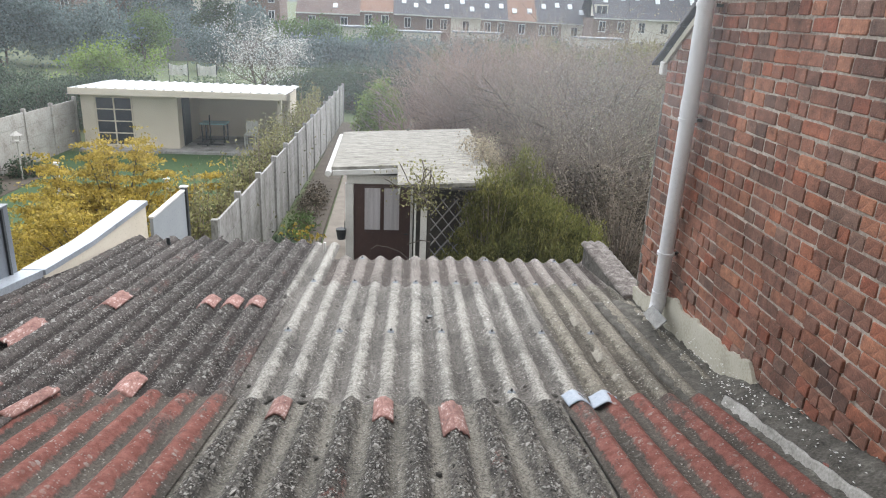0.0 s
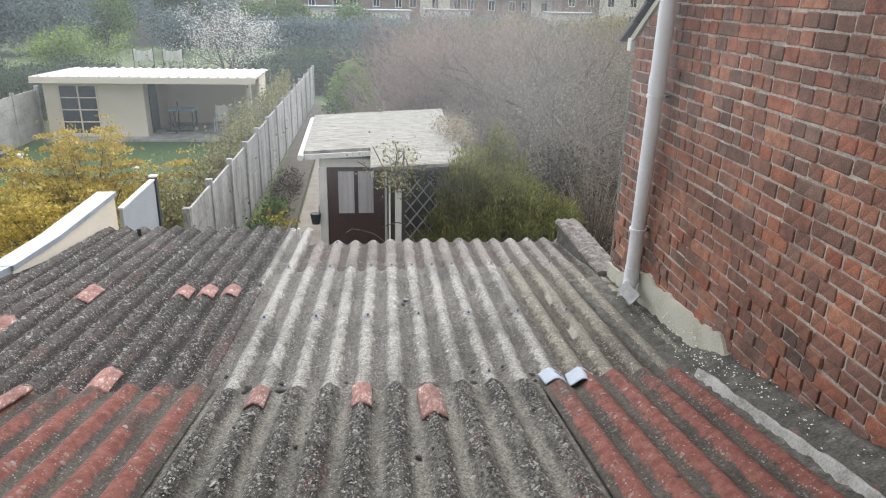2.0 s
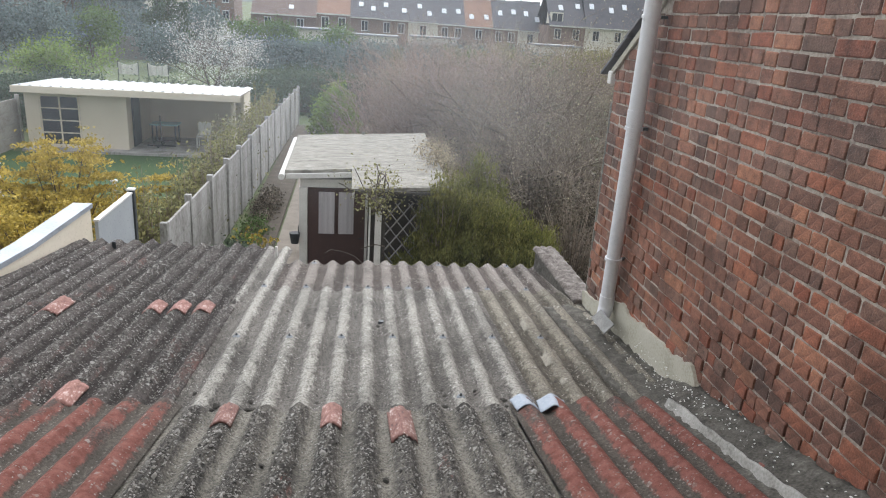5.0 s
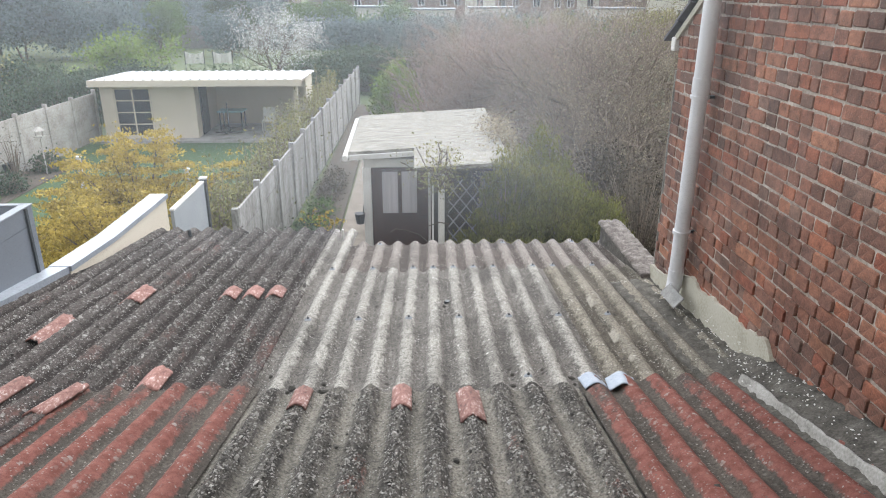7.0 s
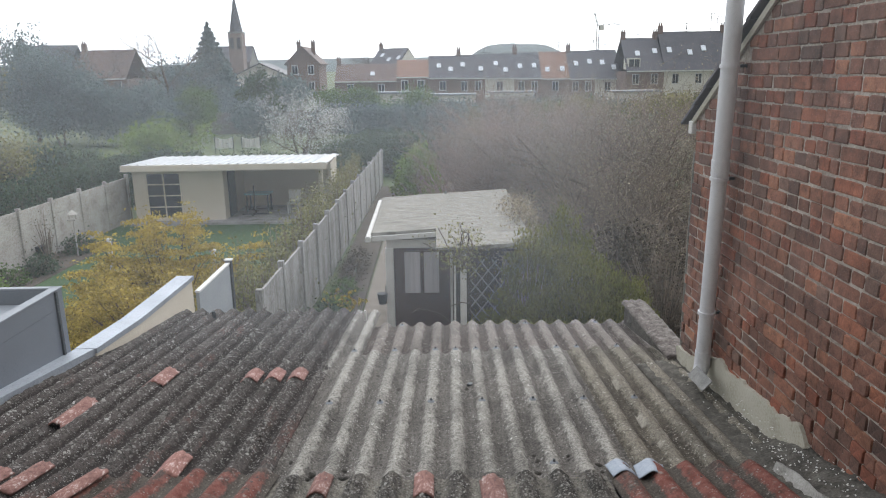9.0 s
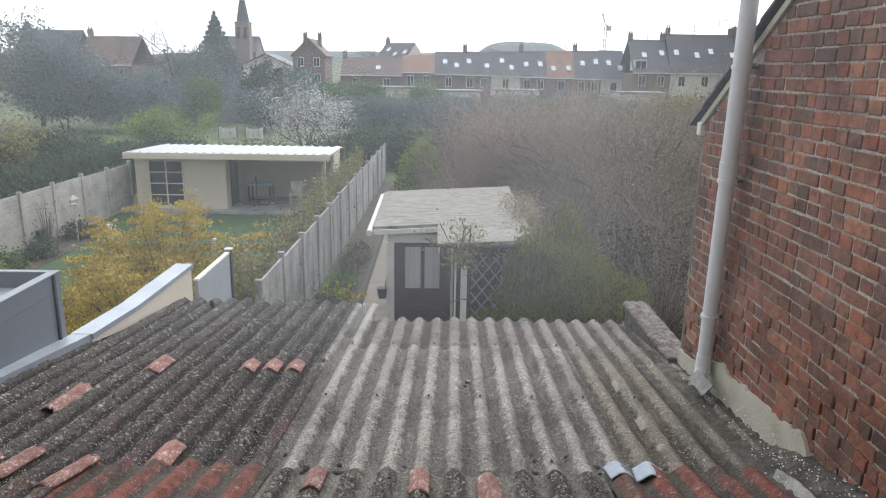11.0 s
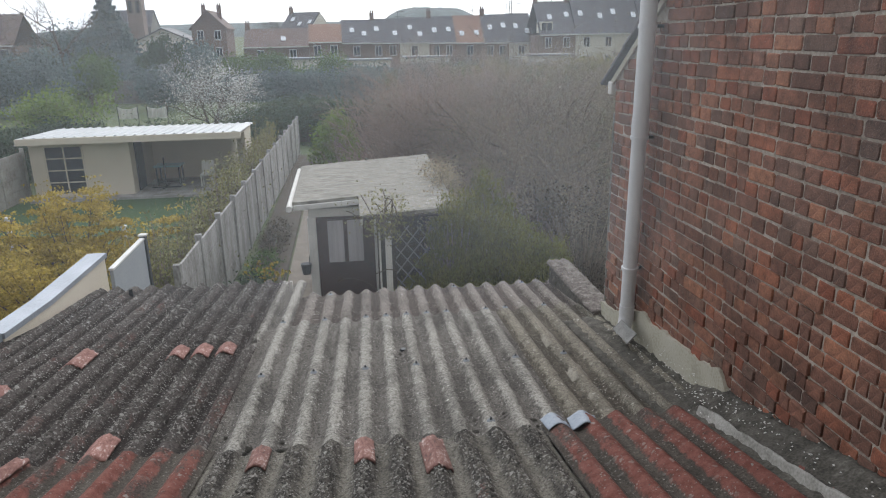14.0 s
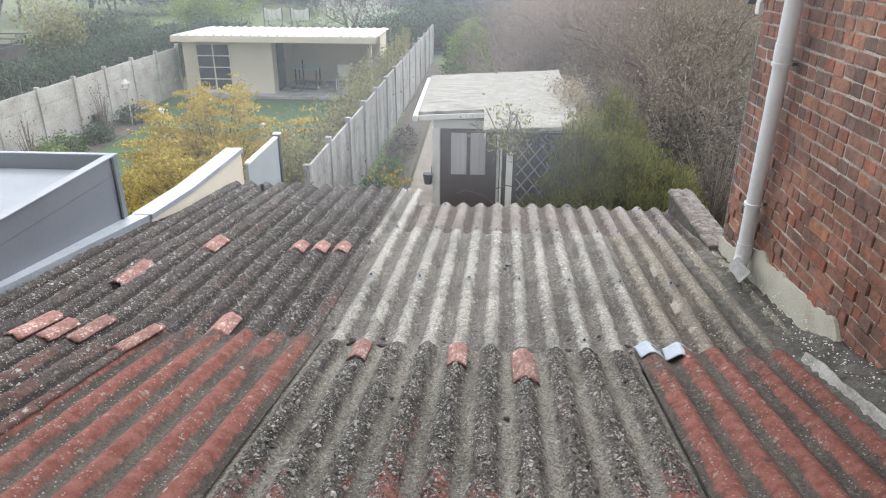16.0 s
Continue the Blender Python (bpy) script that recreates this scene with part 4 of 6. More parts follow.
for x0, x1, y0, y1 in ((-7.0, -6.94, 0.6, BY), (BX - 0.06, BX, 0.6, BY), (-6.935, BX - 0.065, BY - 0.06, BY), (-6.935, BX - 0.065, 0.6, 0.66)):
    part("upstand", block(x0, x1, y0, y1, BT - 0.157, BT), M_GREYBOX, BOX)
    part("rim_flashing", block(x0 - 0.012, x1 + 0.012, y0, y1, BT + 0.001, BT + 0.012, 0.003), M_RIM, BOX)
part("corner_strip", block(BX + 0.001, BX + 0.018, BY - 0.13, BY - 0.10, 2.9, BT - 0.005), M_DARKMETAL, BOX)
part("roof_batten", block(-6.9, -3.7, 4.65, 4.72, BT - 0.128, BT - 0.07, 0.01), M_GREYBOX, BOX)

# ---- own house: wall with the window, and the room behind it ----
hw = tagged(new("wall_house"), "rear wall of the house round the open window", "wall", kind="structure")
for x0, x1, z0, z1 in ((-7.0, -1.2, 0, 8.6), (1.2, 2.06, 0, 8.6), (-1.2, 1.2, 0, 4.25), (-1.2, 1.2, 6.4, 8.6)):
    part("wall_piece", block(x0, x1, 0.32, 0.55, z0, z1), M_RENDER, hw)
tagged(part("room_floor", block(-3, 2.5, -4, 0.32, 3.3, 3.4), M_TRELLIS), "dark floor of the room", "floor", kind="structure")
tagged(part("room_ceiling", block(-3, 2.5, -4, 0.32, 6.6, 6.7), M_PLASTER), "plain ceiling of the room", "ceiling", kind="structure")
for nm, q in (("wall_room_back", (-3, 2.5, -4.1, -4.0)), ("wall_room_west", (-3.1, -3.0, -4, 0.32)), ("wall_room_south", (2.5, 2.6, -4, 0.32))):
    tagged(part(nm, block(*q, 3.3, 6.7), M_PLASTER), "plain plastered room wall", "wall", kind="structure")

# ---- garden shed ----
SY = 12.6
shed = tagged(new("garden_shed"), "small garden shed with white posts, brown door and lichened felt roof", "shed")
shed.location = (0, SY, 0)


def sloped(x0, x1, y0, y1, z00, z10, z01, z11, thick, mat, name, parent, label=""):
    """A slab with a height of its own at each corner."""
    top = [(x0, y0, z00), (x1, y0, z10), (x1, y1, z11), (x0, y1, z01)]
    v = top + [(x, y, z - thick) for x, y, z in top]
    return solid(name, v, [(0, 1, 2, 3), (7, 6, 5, 4), (0, 4, 5, 1), (1, 5, 6, 2), (2, 6, 7, 3), (3, 7, 4, 0)], mat, parent, label)


# roof in two planes: over the porch, and lower over the side
def shed_roof():
    nx, ny = 40, 44
    x0, x1, y0, y1 = -1.12, 1.65, -1.45, 3.0
    verts, ids, faces = [], {}, []
    for b in range(ny + 1):
        for a in range(nx + 1):
            x, y = x0 + (x1 - x0) * a / nx, y0 + (y1 - y0) * b / ny
            z = 2.42 + 0.035 * y + 0.055 * (x - x0)
            z += 0.010 * noise.noise(Vector((x * 2, y * 22, 0))) + 0.006 * noise.noise(Vector((x * 9, y * 40, 2)))
            ids[a, b] = len(verts)
            verts.append((x, y, z))
    k = len(verts)
    for b in range(ny):
        for a in range(nx):
            xm, ym = x0 + (x1 - x0) * (a + 0.5) / nx, y0 + (y1 - y0) * (b + 0.5) / ny
            if xm < 0.08 and ym < -0.15:
                continue
            faces.append((ids[a, b], ids[a + 1, b], ids[a + 1, b + 1], ids[a, b + 1]))
    verts += [(x, y, z - 0.06) for x, y, z in verts]
    faces += [tuple(q + k for q in f[::-1]) for f in faces]
    seen = {}
    for f in faces[:len(faces) // 2]:
        for p, q in zip(f, f[1:] + f[:1]):
            seen[p, q] = 1
    for p, q in list(seen):
        if (q, p) not in seen:
            faces.append((q, p, p + k, q + k))
    return solid("felt_roof", verts, faces, M_FELT, shed, "mossy cream felt with ripples")


shed_roof()
bm = block(-1.10, 0.06, -0.19, -0.155, 2.27, 2.362, 0.004)
for v in bm.verts:
    v.co.z += 0.055 * (v.co.x + 1.10)
part("fascia", bm, M_WHITE, shed)
part("fascia", block(0.065, 0.10, -1.46, -0.16, 2.28, 2.38, 0.004), M_WHITE, shed)
part("fascia", block(0.10, 1.65, -1.50, -1.465, 2.38, 2.42, 0.004), M_TRELLIS, shed)
part("gutter", rod((-1.17, -0.3, 2.33), (-1.17, 3.0, 2.42), 0.055, n=14), M_WHITE, shed)
part("lintel", block(-0.86, 0.36, -0.05, 0.05, 2.10, 2.26, 0.006), M_WHITE, shed)
part("post", block(-0.885, -0.735, -0.06, 0.06, 0.0, 2.10, 0.008), M_WHITE, shed)
part("post", block(0.315, 0.36, -0.06, 0.06, 0.0, 2.10, 0.006), M_WHITE, shed)
part("post", block(0.345, 0.375, -1.40, -1.32, 0.0, 2.30, 0.006), M_WHITE, shed)
part("post", block(0.45, 0.555, -1.42, -1.32, 0.0, 2.30, 0.008), M_WHITE, shed)
door = part("door", block(-0.73, 0.31, -0.01, 0.03, 0.05, 2.09, 0.004), M_DOOR, shed, "dark brown door leaf")
for x0, x1 in ((-0.535, -0.245), (-0.175, 0.105)):
    part("curtained_pane", block(x0, x1, -0.022, -0.012, 1.22, 2.02, 0.002), M_CURTAIN, door, "glass pane with a white net curtain")
    for a, b, c, d in ((x0 - 0.02, x0, 1.20, 2.04), (x1, x1 + 0.02, 1.20, 2.04), (x0, x1, 1.20, 1.22), (x0, x1, 2.02, 2.04)):
        part("glazing_bead", block(a, b, -0.03, -0.012, c, d), M_DOOR, door)
part("door_handle", rod((0.20, -0.05, 1.15), (0.27, -0.05, 1.15), 0.012, n=8), M_DARKMETAL, door)
part("side_wall", block(-0.86, -0.80, 0.07, 2.9, 0.0, 2.33), M_WHITE, shed)
part("side_wall", block(1.60, 1.66, 0.0, 2.9, 0.0, 2.33), M_TRELLIS, shed)
part("back_wall", block(-0.79, 1.59, 2.82, 2.9, 0.0, 2.38), M_TRELLIS, shed)
part("front_wall", block(0.37, 1.59, 0.02, 0.07, 0.0, 2.33), M_TRELLIS, shed)
trellis = tagged(new("trellis"), "weathered grey diamond trellis beside the shed", "trellis")
trellis.location = (0.60, SY - 1.36, 0.0)
W_, T_ = 0.95, 2.2
for sgn in (1, -1):
    for q in range(-10, 14):
        # each lath runs at 50 degrees and is cut at the frame
        x0 = q * 0.215
        pts = []
        for t in np.linspace(0, T_, 60):
            x = x0 + sgn * t * 0.8
            if 0 <= x <= W_:
                pts.append((x, t))
        if len(pts) > 3:
            (xa, za), (xb, zb) = pts[0], pts[-1]
            bm = bmesh.new()
            d = Vector((xb - xa, 0, zb - za))
            block(-0.03, 0.03, -0.006, 0.006, 0, d.length, 0, bm)
            bm.transform(Matrix.Translation((xa, 0.012 * sgn, za)) @ d.to_track_quat("Z", "Y").to_matrix().to_4x4())
            part("lath", bm, M_LATH, trellis)
for x in (0.0, W_):
    part("stile", block(x - 0.02, x + 0.02, -0.025, 0.025, 0, T_, 0.003), M_TRELLIS, trellis)
tagged(part("bird_finial", rod((0.30, SY + 2.95, 2.56), (0.30, SY + 2.95, 2.66), 0.05, 0.02, 10), M_FELT), "small stone knob on the shed roof's edge", "knob")
pot = tagged(new("wall_planter"), "small dark planter hung on the white post", "planter")
part("pot", rod((-0.96, SY - 0.1, 1.05), (-0.96, SY - 0.1, 1.25), 0.07, 0.10, 12), M_DARKMETAL, pot)
part("hook", block(-0.90, -0.885, SY - 0.11, SY - 0.09, 1.2, 1.4), M_DARKMETAL, pot)

# ---- concrete fences ----
def concrete_fence(name, p, q, bays, top, label, seed, mat=None):
    """Posts with hooded tops and plain slabs between them, from p to q."""
    root = tagged(new(name), label, "fence")
    mat = mat or M_CONC
    rr = random.Random(seed)
    d = Vector((q[0] - p[0], q[1] - p[1], 0))
    root.matrix_basis = Matrix.Translation((p[0], p[1], 0)) @ Matrix.Rotation(math.atan2(d.y, d.x), 4, "Z")
    s = d.length / bays
    for k in range(bays + 1):
        bm = block(-0.055, 0.055, -0.06, 0.06, 0, top + 0.09 + rr.uniform(-0.02, 0.03), 0.012)
        bm.transform(Matrix.Translation((k * s, 0, 0)) @ Matrix.Rotation(rr.uniform(-0.012, 0.012), 4, "X"))
        part("fence_post", bm, mat, root)
        if k < bays:
            for h in range(4):
                g = rr.uniform(-0.006, 0.006)
                part("slab", block(k * s + 0.057, (k + 1) * s - 0.057, -0.022 + g, 0.022 + g, h * top / 4 + 0.004, (h + 1) * top / 4 - 0.004 + (rr.uniform(-0.02, 0.02) if h == 3 else 0), 0.006), mat, root)
    return root


concrete_fence("garden_fence", (-2.92, 11.2), (-2.43, 33.4), 13, 1.70, "grey concrete slab fence between the gardens", 1)
concrete_fence("boundary_fence", (-11.9, 9.4), (-11.35, 26.0), 10, 1.64, "pale stained concrete slab fence behind the lawn", 2, M_CONC_PALE)
tagged(part("fence_stub", block(-2.93, -2.82, 10.25, 10.4, 0, 1.66, 0.01), M_CONC), "lone concrete post before the fence", "post")
screen = tagged(new("grey_screen"), "grey composite privacy screen with a dark post", "screen")
part("screen_panel", block(-2.79, -2.75, 7.90, 9.17, 0.0, H - 2.44, 0.004), M_SCREEN, screen)
part("screen_top", block(-2.80, -2.74, 7.90, 9.17, H - 2.439, H - 2.415, 0.003), M_WHITE, screen)
part("screen_post", block(-2.81, -2.73, 9.18, 9.26, 0.0, H - 2.40, 0.006), M_DARKMETAL, screen)
part("post_cap", block(-2.82, -2.72, 9.17, 9.27, H - 2.399, H - 2.38, 0.003), M_WHITE, screen)

# ---- summer house ----
HY = 25.4
sh = tagged(new("summer_house"), "cream garden room with a corrugated white roof and open porch", "summer house")
sh.location = (0, HY, 0)
part("floor_slab", block(-10.9, -3.6, -0.5, 2.95, 0.0, 0.10, 0.01), M_CONC, sh)
for x0, x1, z0, z1 in ((-10.86, -10.41, 0.1, 2.06), (-9.12, -7.60, 0.1, 2.06), (-10.41, -9.12, 0.1, 0.17), (-10.41, -9.12, 1.865, 2.06)):
    part("wall_panel", block(x0, x1, 0.0, 0.09, z0, z1), M_CREAM, sh)
part("wall_panel", block(-10.86, -10.77, 0.095, 2.9, 0.1, 2.06), M_TRELLIS, sh)
part("wall_panel", block(-7.69, -7.60, 0.095, 2.8, 0.1, 2.06), M_CREAM, sh)
part("wall_panel", block(-10.76, -3.86, 2.81, 2.9, 0.1, 2.05), M_CREAM, sh)
part("wall_panel", block(-3.95, -3.86, 1.2, 2.8, 0.1, 2.05), M_CREAM, sh)
part("corner_post", block(-4.14, -4.0, 0.0, 0.14, 0.1, 2.06, 0.01), M_CREAM, sh)
part("porch_door", block(-7.59, -7.55, 0.5, 1.4, 0.12, 2.0, 0.01), M_DARKMETAL, sh)
win = part("window", block(-10.40, -9.13, 0.03, 0.05, 0.175, 1.86), M_GLASS, sh, "dark window with eight panes")
for x in (-10.40, -9.785, -9.18):
    part("muntin", block(x, x + 0.045, 0.0, 0.028, 0.175, 1.86), M_CREAM, win)
for z in (0.175, 0.585, 1.0, 1.41, 1.822):
    part("muntin", block(-10.395, -9.132, 0.004, 0.027, z, z + 0.038), M_CREAM, win)


def ribbed_roof():
    x0, x1, y0, y1 = -10.98, -3.75, -0.55, 3.0
    rib, prof = 0.32, [(0, 0), (0.22, 0), (0.245, 0.04), (0.295, 0.04)]
    xs = [(x0 + k * rib + a, h) for k in range(int((x1 - x0) / rib)) for a, h in prof] + [(x1, 0)]
    verts = [(x, y, z + h) for y, z in ((y0, 2.20), (y1, 2.10)) for x, h in xs]
    n_ = len(xs)
    faces = [(a, a + 1, a + 1 + n_, a + n_) for a in range(n_ - 1)]
    k = len(verts)
    verts += [(x, y, z - 0.02) for x, y, z in verts]
    faces += [tuple(q + k for q in f[::-1]) for f in faces]
    faces += [(a, a + k, a + 1 + k, a + 1) for a in range(n_ - 1)] + [(a + n_, a + 1 + n_, a + 1 + n_ + k, a + n_ + k) for a in range(n_ - 1)]
    return solid("ribbed_roof", verts, faces, M_RIBBED, sh, "white ribbed metal roofing")


ribbed_roof()
part("fascia", block(-11.0, -3.73, -0.60, -0.56, 1.98, 2.20, 0.008), M_CREAM, sh)
part("soffit", block(-10.93, -3.8, -0.55, 2.95, 2.061, 2.075), M_CREAM, sh)
part("awning_arm", block(-11.2, -10.87, -0.2, 0.0, 1.93, 1.97), M_WHITE, sh)

table = tagged(new("garden_table"), "teal garden table with dark legs on the porch", "table")
table.location = (-6.75, HY + 1.6, 0.1)
part("tabletop", block(-0.48, 0.48, -0.35, 0.35, 0.68, 0.73, 0.01), M_TEAL, table)
for x in (-0.4, 0.4):
    for y in (-0.28, 0.28):
        part("leg", block(x - 0.025, x + 0.025, y - 0.025, y + 0.025, 0, 0.68), M_DARKMETAL, table)
part("stretcher", block(-0.5, 0.5, -0.02, 0.02, 0.06, 0.10), M_DARKMETAL, table)
stand = tagged(new("parasol_stand"), "dark parasol stand before the table", "stand")
stand.location = (-6.75, HY + 0.9, 0.1)
part("foot", block(-0.5, 0.5, -0.03, 0.03, 0.0, 0.04, 0.005), M_DARKMETAL, stand)
part("foot", block(-0.03, 0.03, -0.5, 0.5, 0.041, 0.08, 0.005), M_DARKMETAL, stand)
part("pole", rod((0, 0, 0.08), (0, 0, 1.1), 0.022, n=10), M_DARKMETAL, stand)
chair = tagged(new("white_chair"), "white plastic garden chair in the porch", "chair")
chair.location = (-5.3, HY + 1.0, 0.1)
part("seat", block(-0.22, 0.22, -0.22, 0.22, 0.40, 0.44, 0.01), M_WHITE, chair)
bm = block(-0.22, 0.22, -0.015, 0.015, 0, 0.45, 0.008)
bm.transform(Matrix.Translation((0, 0.22, 0.42)) @ Matrix.Rotation(-0.25, 4, "X"))
part("backrest", bm, M_WHITE, chair)
for x in (-0.19, 0.19):
    for y in (-0.19, 0.19):
        part("leg", block(x - 0.02, x + 0.02, y - 0.02, y + 0.02, 0, 0.40), M_WHITE, chair)

feeder = tagged(new("bird_table"), "grey wooden bird table on a thin post", "bird table")
feeder.location = (-10.7, 20.6, 0)
part("pole", rod((0, 0, 0), (0, 0, 1.13), 0.022, n=8), M_BIRD, feeder)
part("tray", block(-0.13, 0.13, -0.13, 0.13, 1.131, 1.16, 0.005), M_BIRD, feeder)
for x in (-0.10, 0.10):
    part("upright", block(x - 0.02, x + 0.02, -0.03, 0.03, 1.161, 1.31), M_BIRD, feeder)
bm = rod((0, 0, 1.311), (0, 0, 1.42), 0.19, 0.03, 4)
part("roof", bm, M_BIRD, feeder)
for x, y, h in ((-5.55, 17.2, 0.95), (-8.5, 18.0, 1.1)):
    p = tagged(new("white_stake"), "white square garden stake in the lawn", "stake", "white stakes")
    p.location = (x, y, 0)
    part("shaft", block(-0.045, 0.045, -0.045, 0.045, 0, h, 0.008), M_WHITE, p)
    part("cap", block(-0.07, 0.07, -0.07, 0.07, h + 0.001, h + 0.04, 0.006), M_WHITE, p)
urn = tagged(new("plant_urn"), "dark stone urn before the fence", "urn")
urn.location = (-11.45, 20.0, 0)
part("bowl", rod((0, 0, 0.2), (0, 0, 0.5), 0.10, 0.17, 14), M_DARKMETAL, urn)
part("foot", rod((0, 0, 0.0), (0, 0, 0.2), 0.14, 0.08, 14), M_DARKMETAL, urn)

hut = tagged(new("garden_hut"), "small weathered wooden hut behind the hedge", "hut")
hut.location = (-17.7, 24.0, 0)
part("wall", block(-0.9, 0.9, 0, 1.6, 0, 1.75, 0.01), M_TRELLIS, hut)
for k in range(4):
    part("roof_board", block(-1.1, 1.1, -0.25 + k * 0.5, 0.27 + k * 0.5, 1.76 + k * 0.12, 1.80 + k * 0.12, 0.006), M_TRELLIS, hut)
for z in (0.6, 1.1):
    part("rail", block(-0.95, 0.95, -0.05, -0.005, z, z + 0.1, 0.006), M_TRELLIS, hut)

# ---- shrubs and trees ----
def mound(name, label, base, rx, ry, rz, leaf, size, count, seed, bark, category="bush", spiky=0.0, twigs=260, lumps=0.15, clump=0.10, tiers=0):
    """A dense bush: stems fanning from the foot, and leaves in clumps out to a lumpy outline."""
    rng = np.random.default_rng(seed)
    root = tagged(new(name), label, category)
    root.location = base
    th, ph = rng.uniform(0, 2 * np.pi, twigs), np.arccos(rng.uniform(0.0, 1.0, twigs))
    d = np.stack([np.sin(ph) * np.cos(th), np.sin(ph) * np.sin(th), np.cos(ph)], 1)
    rad = rng.uniform(0.65, 1.0 + lumps, twigs)[:, None]
    tip = d * rad * np.array([[rx, ry, rz]])
    foot = np.stack([tip[:, 0] * 0.12, tip[:, 1] * 0.12, np.zeros(twigs)], 1)
    mid = foot * 0.4 + tip * 0.6 + np.array([[0, 0, 0.1 * rz]])
    stick_mesh("branches", np.concatenate([foot, mid]), np.concatenate([mid, tip]), np.r_[np.full(twigs, 0.02), np.full(twigs, 0.011)], np.r_[np.full(twigs, 0.011), np.full(twigs, 0.003)], bark, root)
    pick = rng.integers(0, twigs, count)
    t = rng.uniform(0.35, 1.05, (count, 1)) ** 0.7
    c = mid[pick] * (1 - t) + tip[pick] * t + rng.normal(size=(count, 3)) * clump
    if tiers:
        # sprays spread flat, one above another
        step = rz / tiers
        own = rng.uniform(0, step, twigs)[pick]
        flat = np.round((c[:, 2] - own) / step) * step + own
        c[:, 2] = flat * 0.8 + c[:, 2] * 0.2
    c[:, 2] = np.maximum(c[:, 2], 0.05)
    leaf_mesh("crown", c, size, leaf, root, rng, up=0.3 + spiky * 3, long=1.6 + spiky * 4)
    return root


mound("broom_bush", "dense olive-green broom bush beside the shed", (2.3, 11.2, 0.0), 1.62, 1.0, 2.1, L_OLIVE, 0.017, 150000, 21, M_TWIG, spiky=0.7, twigs=520, clump=0.07)
mound("broom_bush", "tall olive broom shoots against the shed roof", (2.35, 12.9, 0.0), 0.95, 0.7, 2.6, L_OLIVE, 0.017, 42000, 22, M_TWIG, spiky=0.7, clump=0.07)
mound("broom_bush", "upright olive broom shoots before the trellis", (1.6, 11.15, 0.0), 0.55, 0.5, 2.7, L_OLIVE, 0.017, 26000, 20, M_TWIG, spiky=0.7, twigs=160, clump=0.06)
mound("brown_shrub", "brown twiggy shrub beside the brick wall", (4.3, 12.4, 0.0), 1.2, 1.1, 2.1, L_BROWN, 0.03, 5000, 23, M_TWIG, twigs=420)
mound("golden_shrub", "golden-yellow leaved shrub on the lawn", (-5.6, 14.2, 0.0), 2.15, 1.4, 1.85, L_YELLOW, 0.042, 48000, 24, M_BARK, twigs=120, lumps=0.42, clump=0.12, tiers=7)
mound("golden_shrub", "golden-yellow low shrub before the annex", (-5.2, 12.0, 0.0), 1.4, 1.1, 1.4, L_YELLOW, 0.042, 16000, 25, M_BARK, twigs=85, lumps=0.35, clump=0.11, tiers=6)
mound("round_bush", "bright green rounded bush at the garden's end", (-0.6, 30.0, 0.0), 1.05, 1.0, 2.15, L_FRESH, 0.07, 8000, 26, M_TWIG)
mound("dark_shrub", "low brownish-green shrub in the flower bed", (-2.2, 16.3, 0.0), 0.3, 0.6, 0.35, L_GREEN, 0.035, 1400, 27, M_TWIG)
mound("bed_plant", "dark green flower-bed tuft by the path", (-2.2, 13.6, 0.05), 0.32, 0.4, 0.6, L_DARK, 0.035, 2200, 28, M_TWIG)
mound("bed_plant", "withered brown bed plants by the fence", (-2.15, 18.5, 0.03), 0.3, 1.6, 0.35, L_BROWN, 0.035, 2200, 29, M_TWIG)
# young hedge along the fence
for k in range(15):
    y = 9.6 + k * 1.25
    rr = random.Random(40 + k)
    mound("hedge_shrub", "sparse young hedge shrub along the fence", (-3.45 + 0.025 * (y - 11), y, 0.0), 0.36, 0.7, 2.15 + rr.uniform(-0.25, 0.2), L_PALE, 0.04, 1900, 60 + k, M_TWIG, "hedge", twigs=110, spiky=0.15)
# bare thicket behind the shed
for k, (x, y, h) in enumerate([(0.9, 21.5, 4.7), (1.9, 20.5, 5.4), (2.9, 22.0, 5.8), (3.6, 20.0, 5.5)]):
    tree("bare_shrub", "tall bare reddish-brown shrub of fine upright twigs", (x, y, 0), h, L_BUD, 0.03, 500, 80 + k, M_RTWIG, 0.5, 4, 3, stems=4, jitter=0.08, category="shrub", lean=0.3, twig=0.5)
for k, (x, y, h, c) in enumerate([(4.3, 18.3, 5.3, 1500), (5.6, 17.6, 5.5, 1900), (6.9, 18.2, 5.8, 1700), (5.0, 21.0, 5.9, 900), (4.4, 15.6, 4.1, 1300), (8.4, 19.5, 6.0, 1200), (9.8, 21.0, 6.2, 900)]):
    tree("budding_shrub", "tall brown shrub with pale spring buds", (x, y, 0), h, L_BUD, 0.026, int(c * 2.6), 90 + k, M_TWIG, 0.75, 4, 2, stems=5, jitter=0.06, category="shrub", lean=0.4, twig=0.75)
# dark shrubs added to stand for the shade deep in the thicket
for k, (x, y, rx, h) in enumerate([(2.6, 18.5, 1.6, 1.9), (5.0, 19.6, 2.0, 2.0), (7.6, 17.5, 1.8, 1.9), (3.9, 13.9, 1.0, 2.1)]):
    mound("undergrowth", "dark tangled filler shrubs added to darken the thicket foot", (x, y, 0), rx, 1.2, h, L_BROWN, 0.05, 3000, 110 + k, M_BARK, twigs=240)


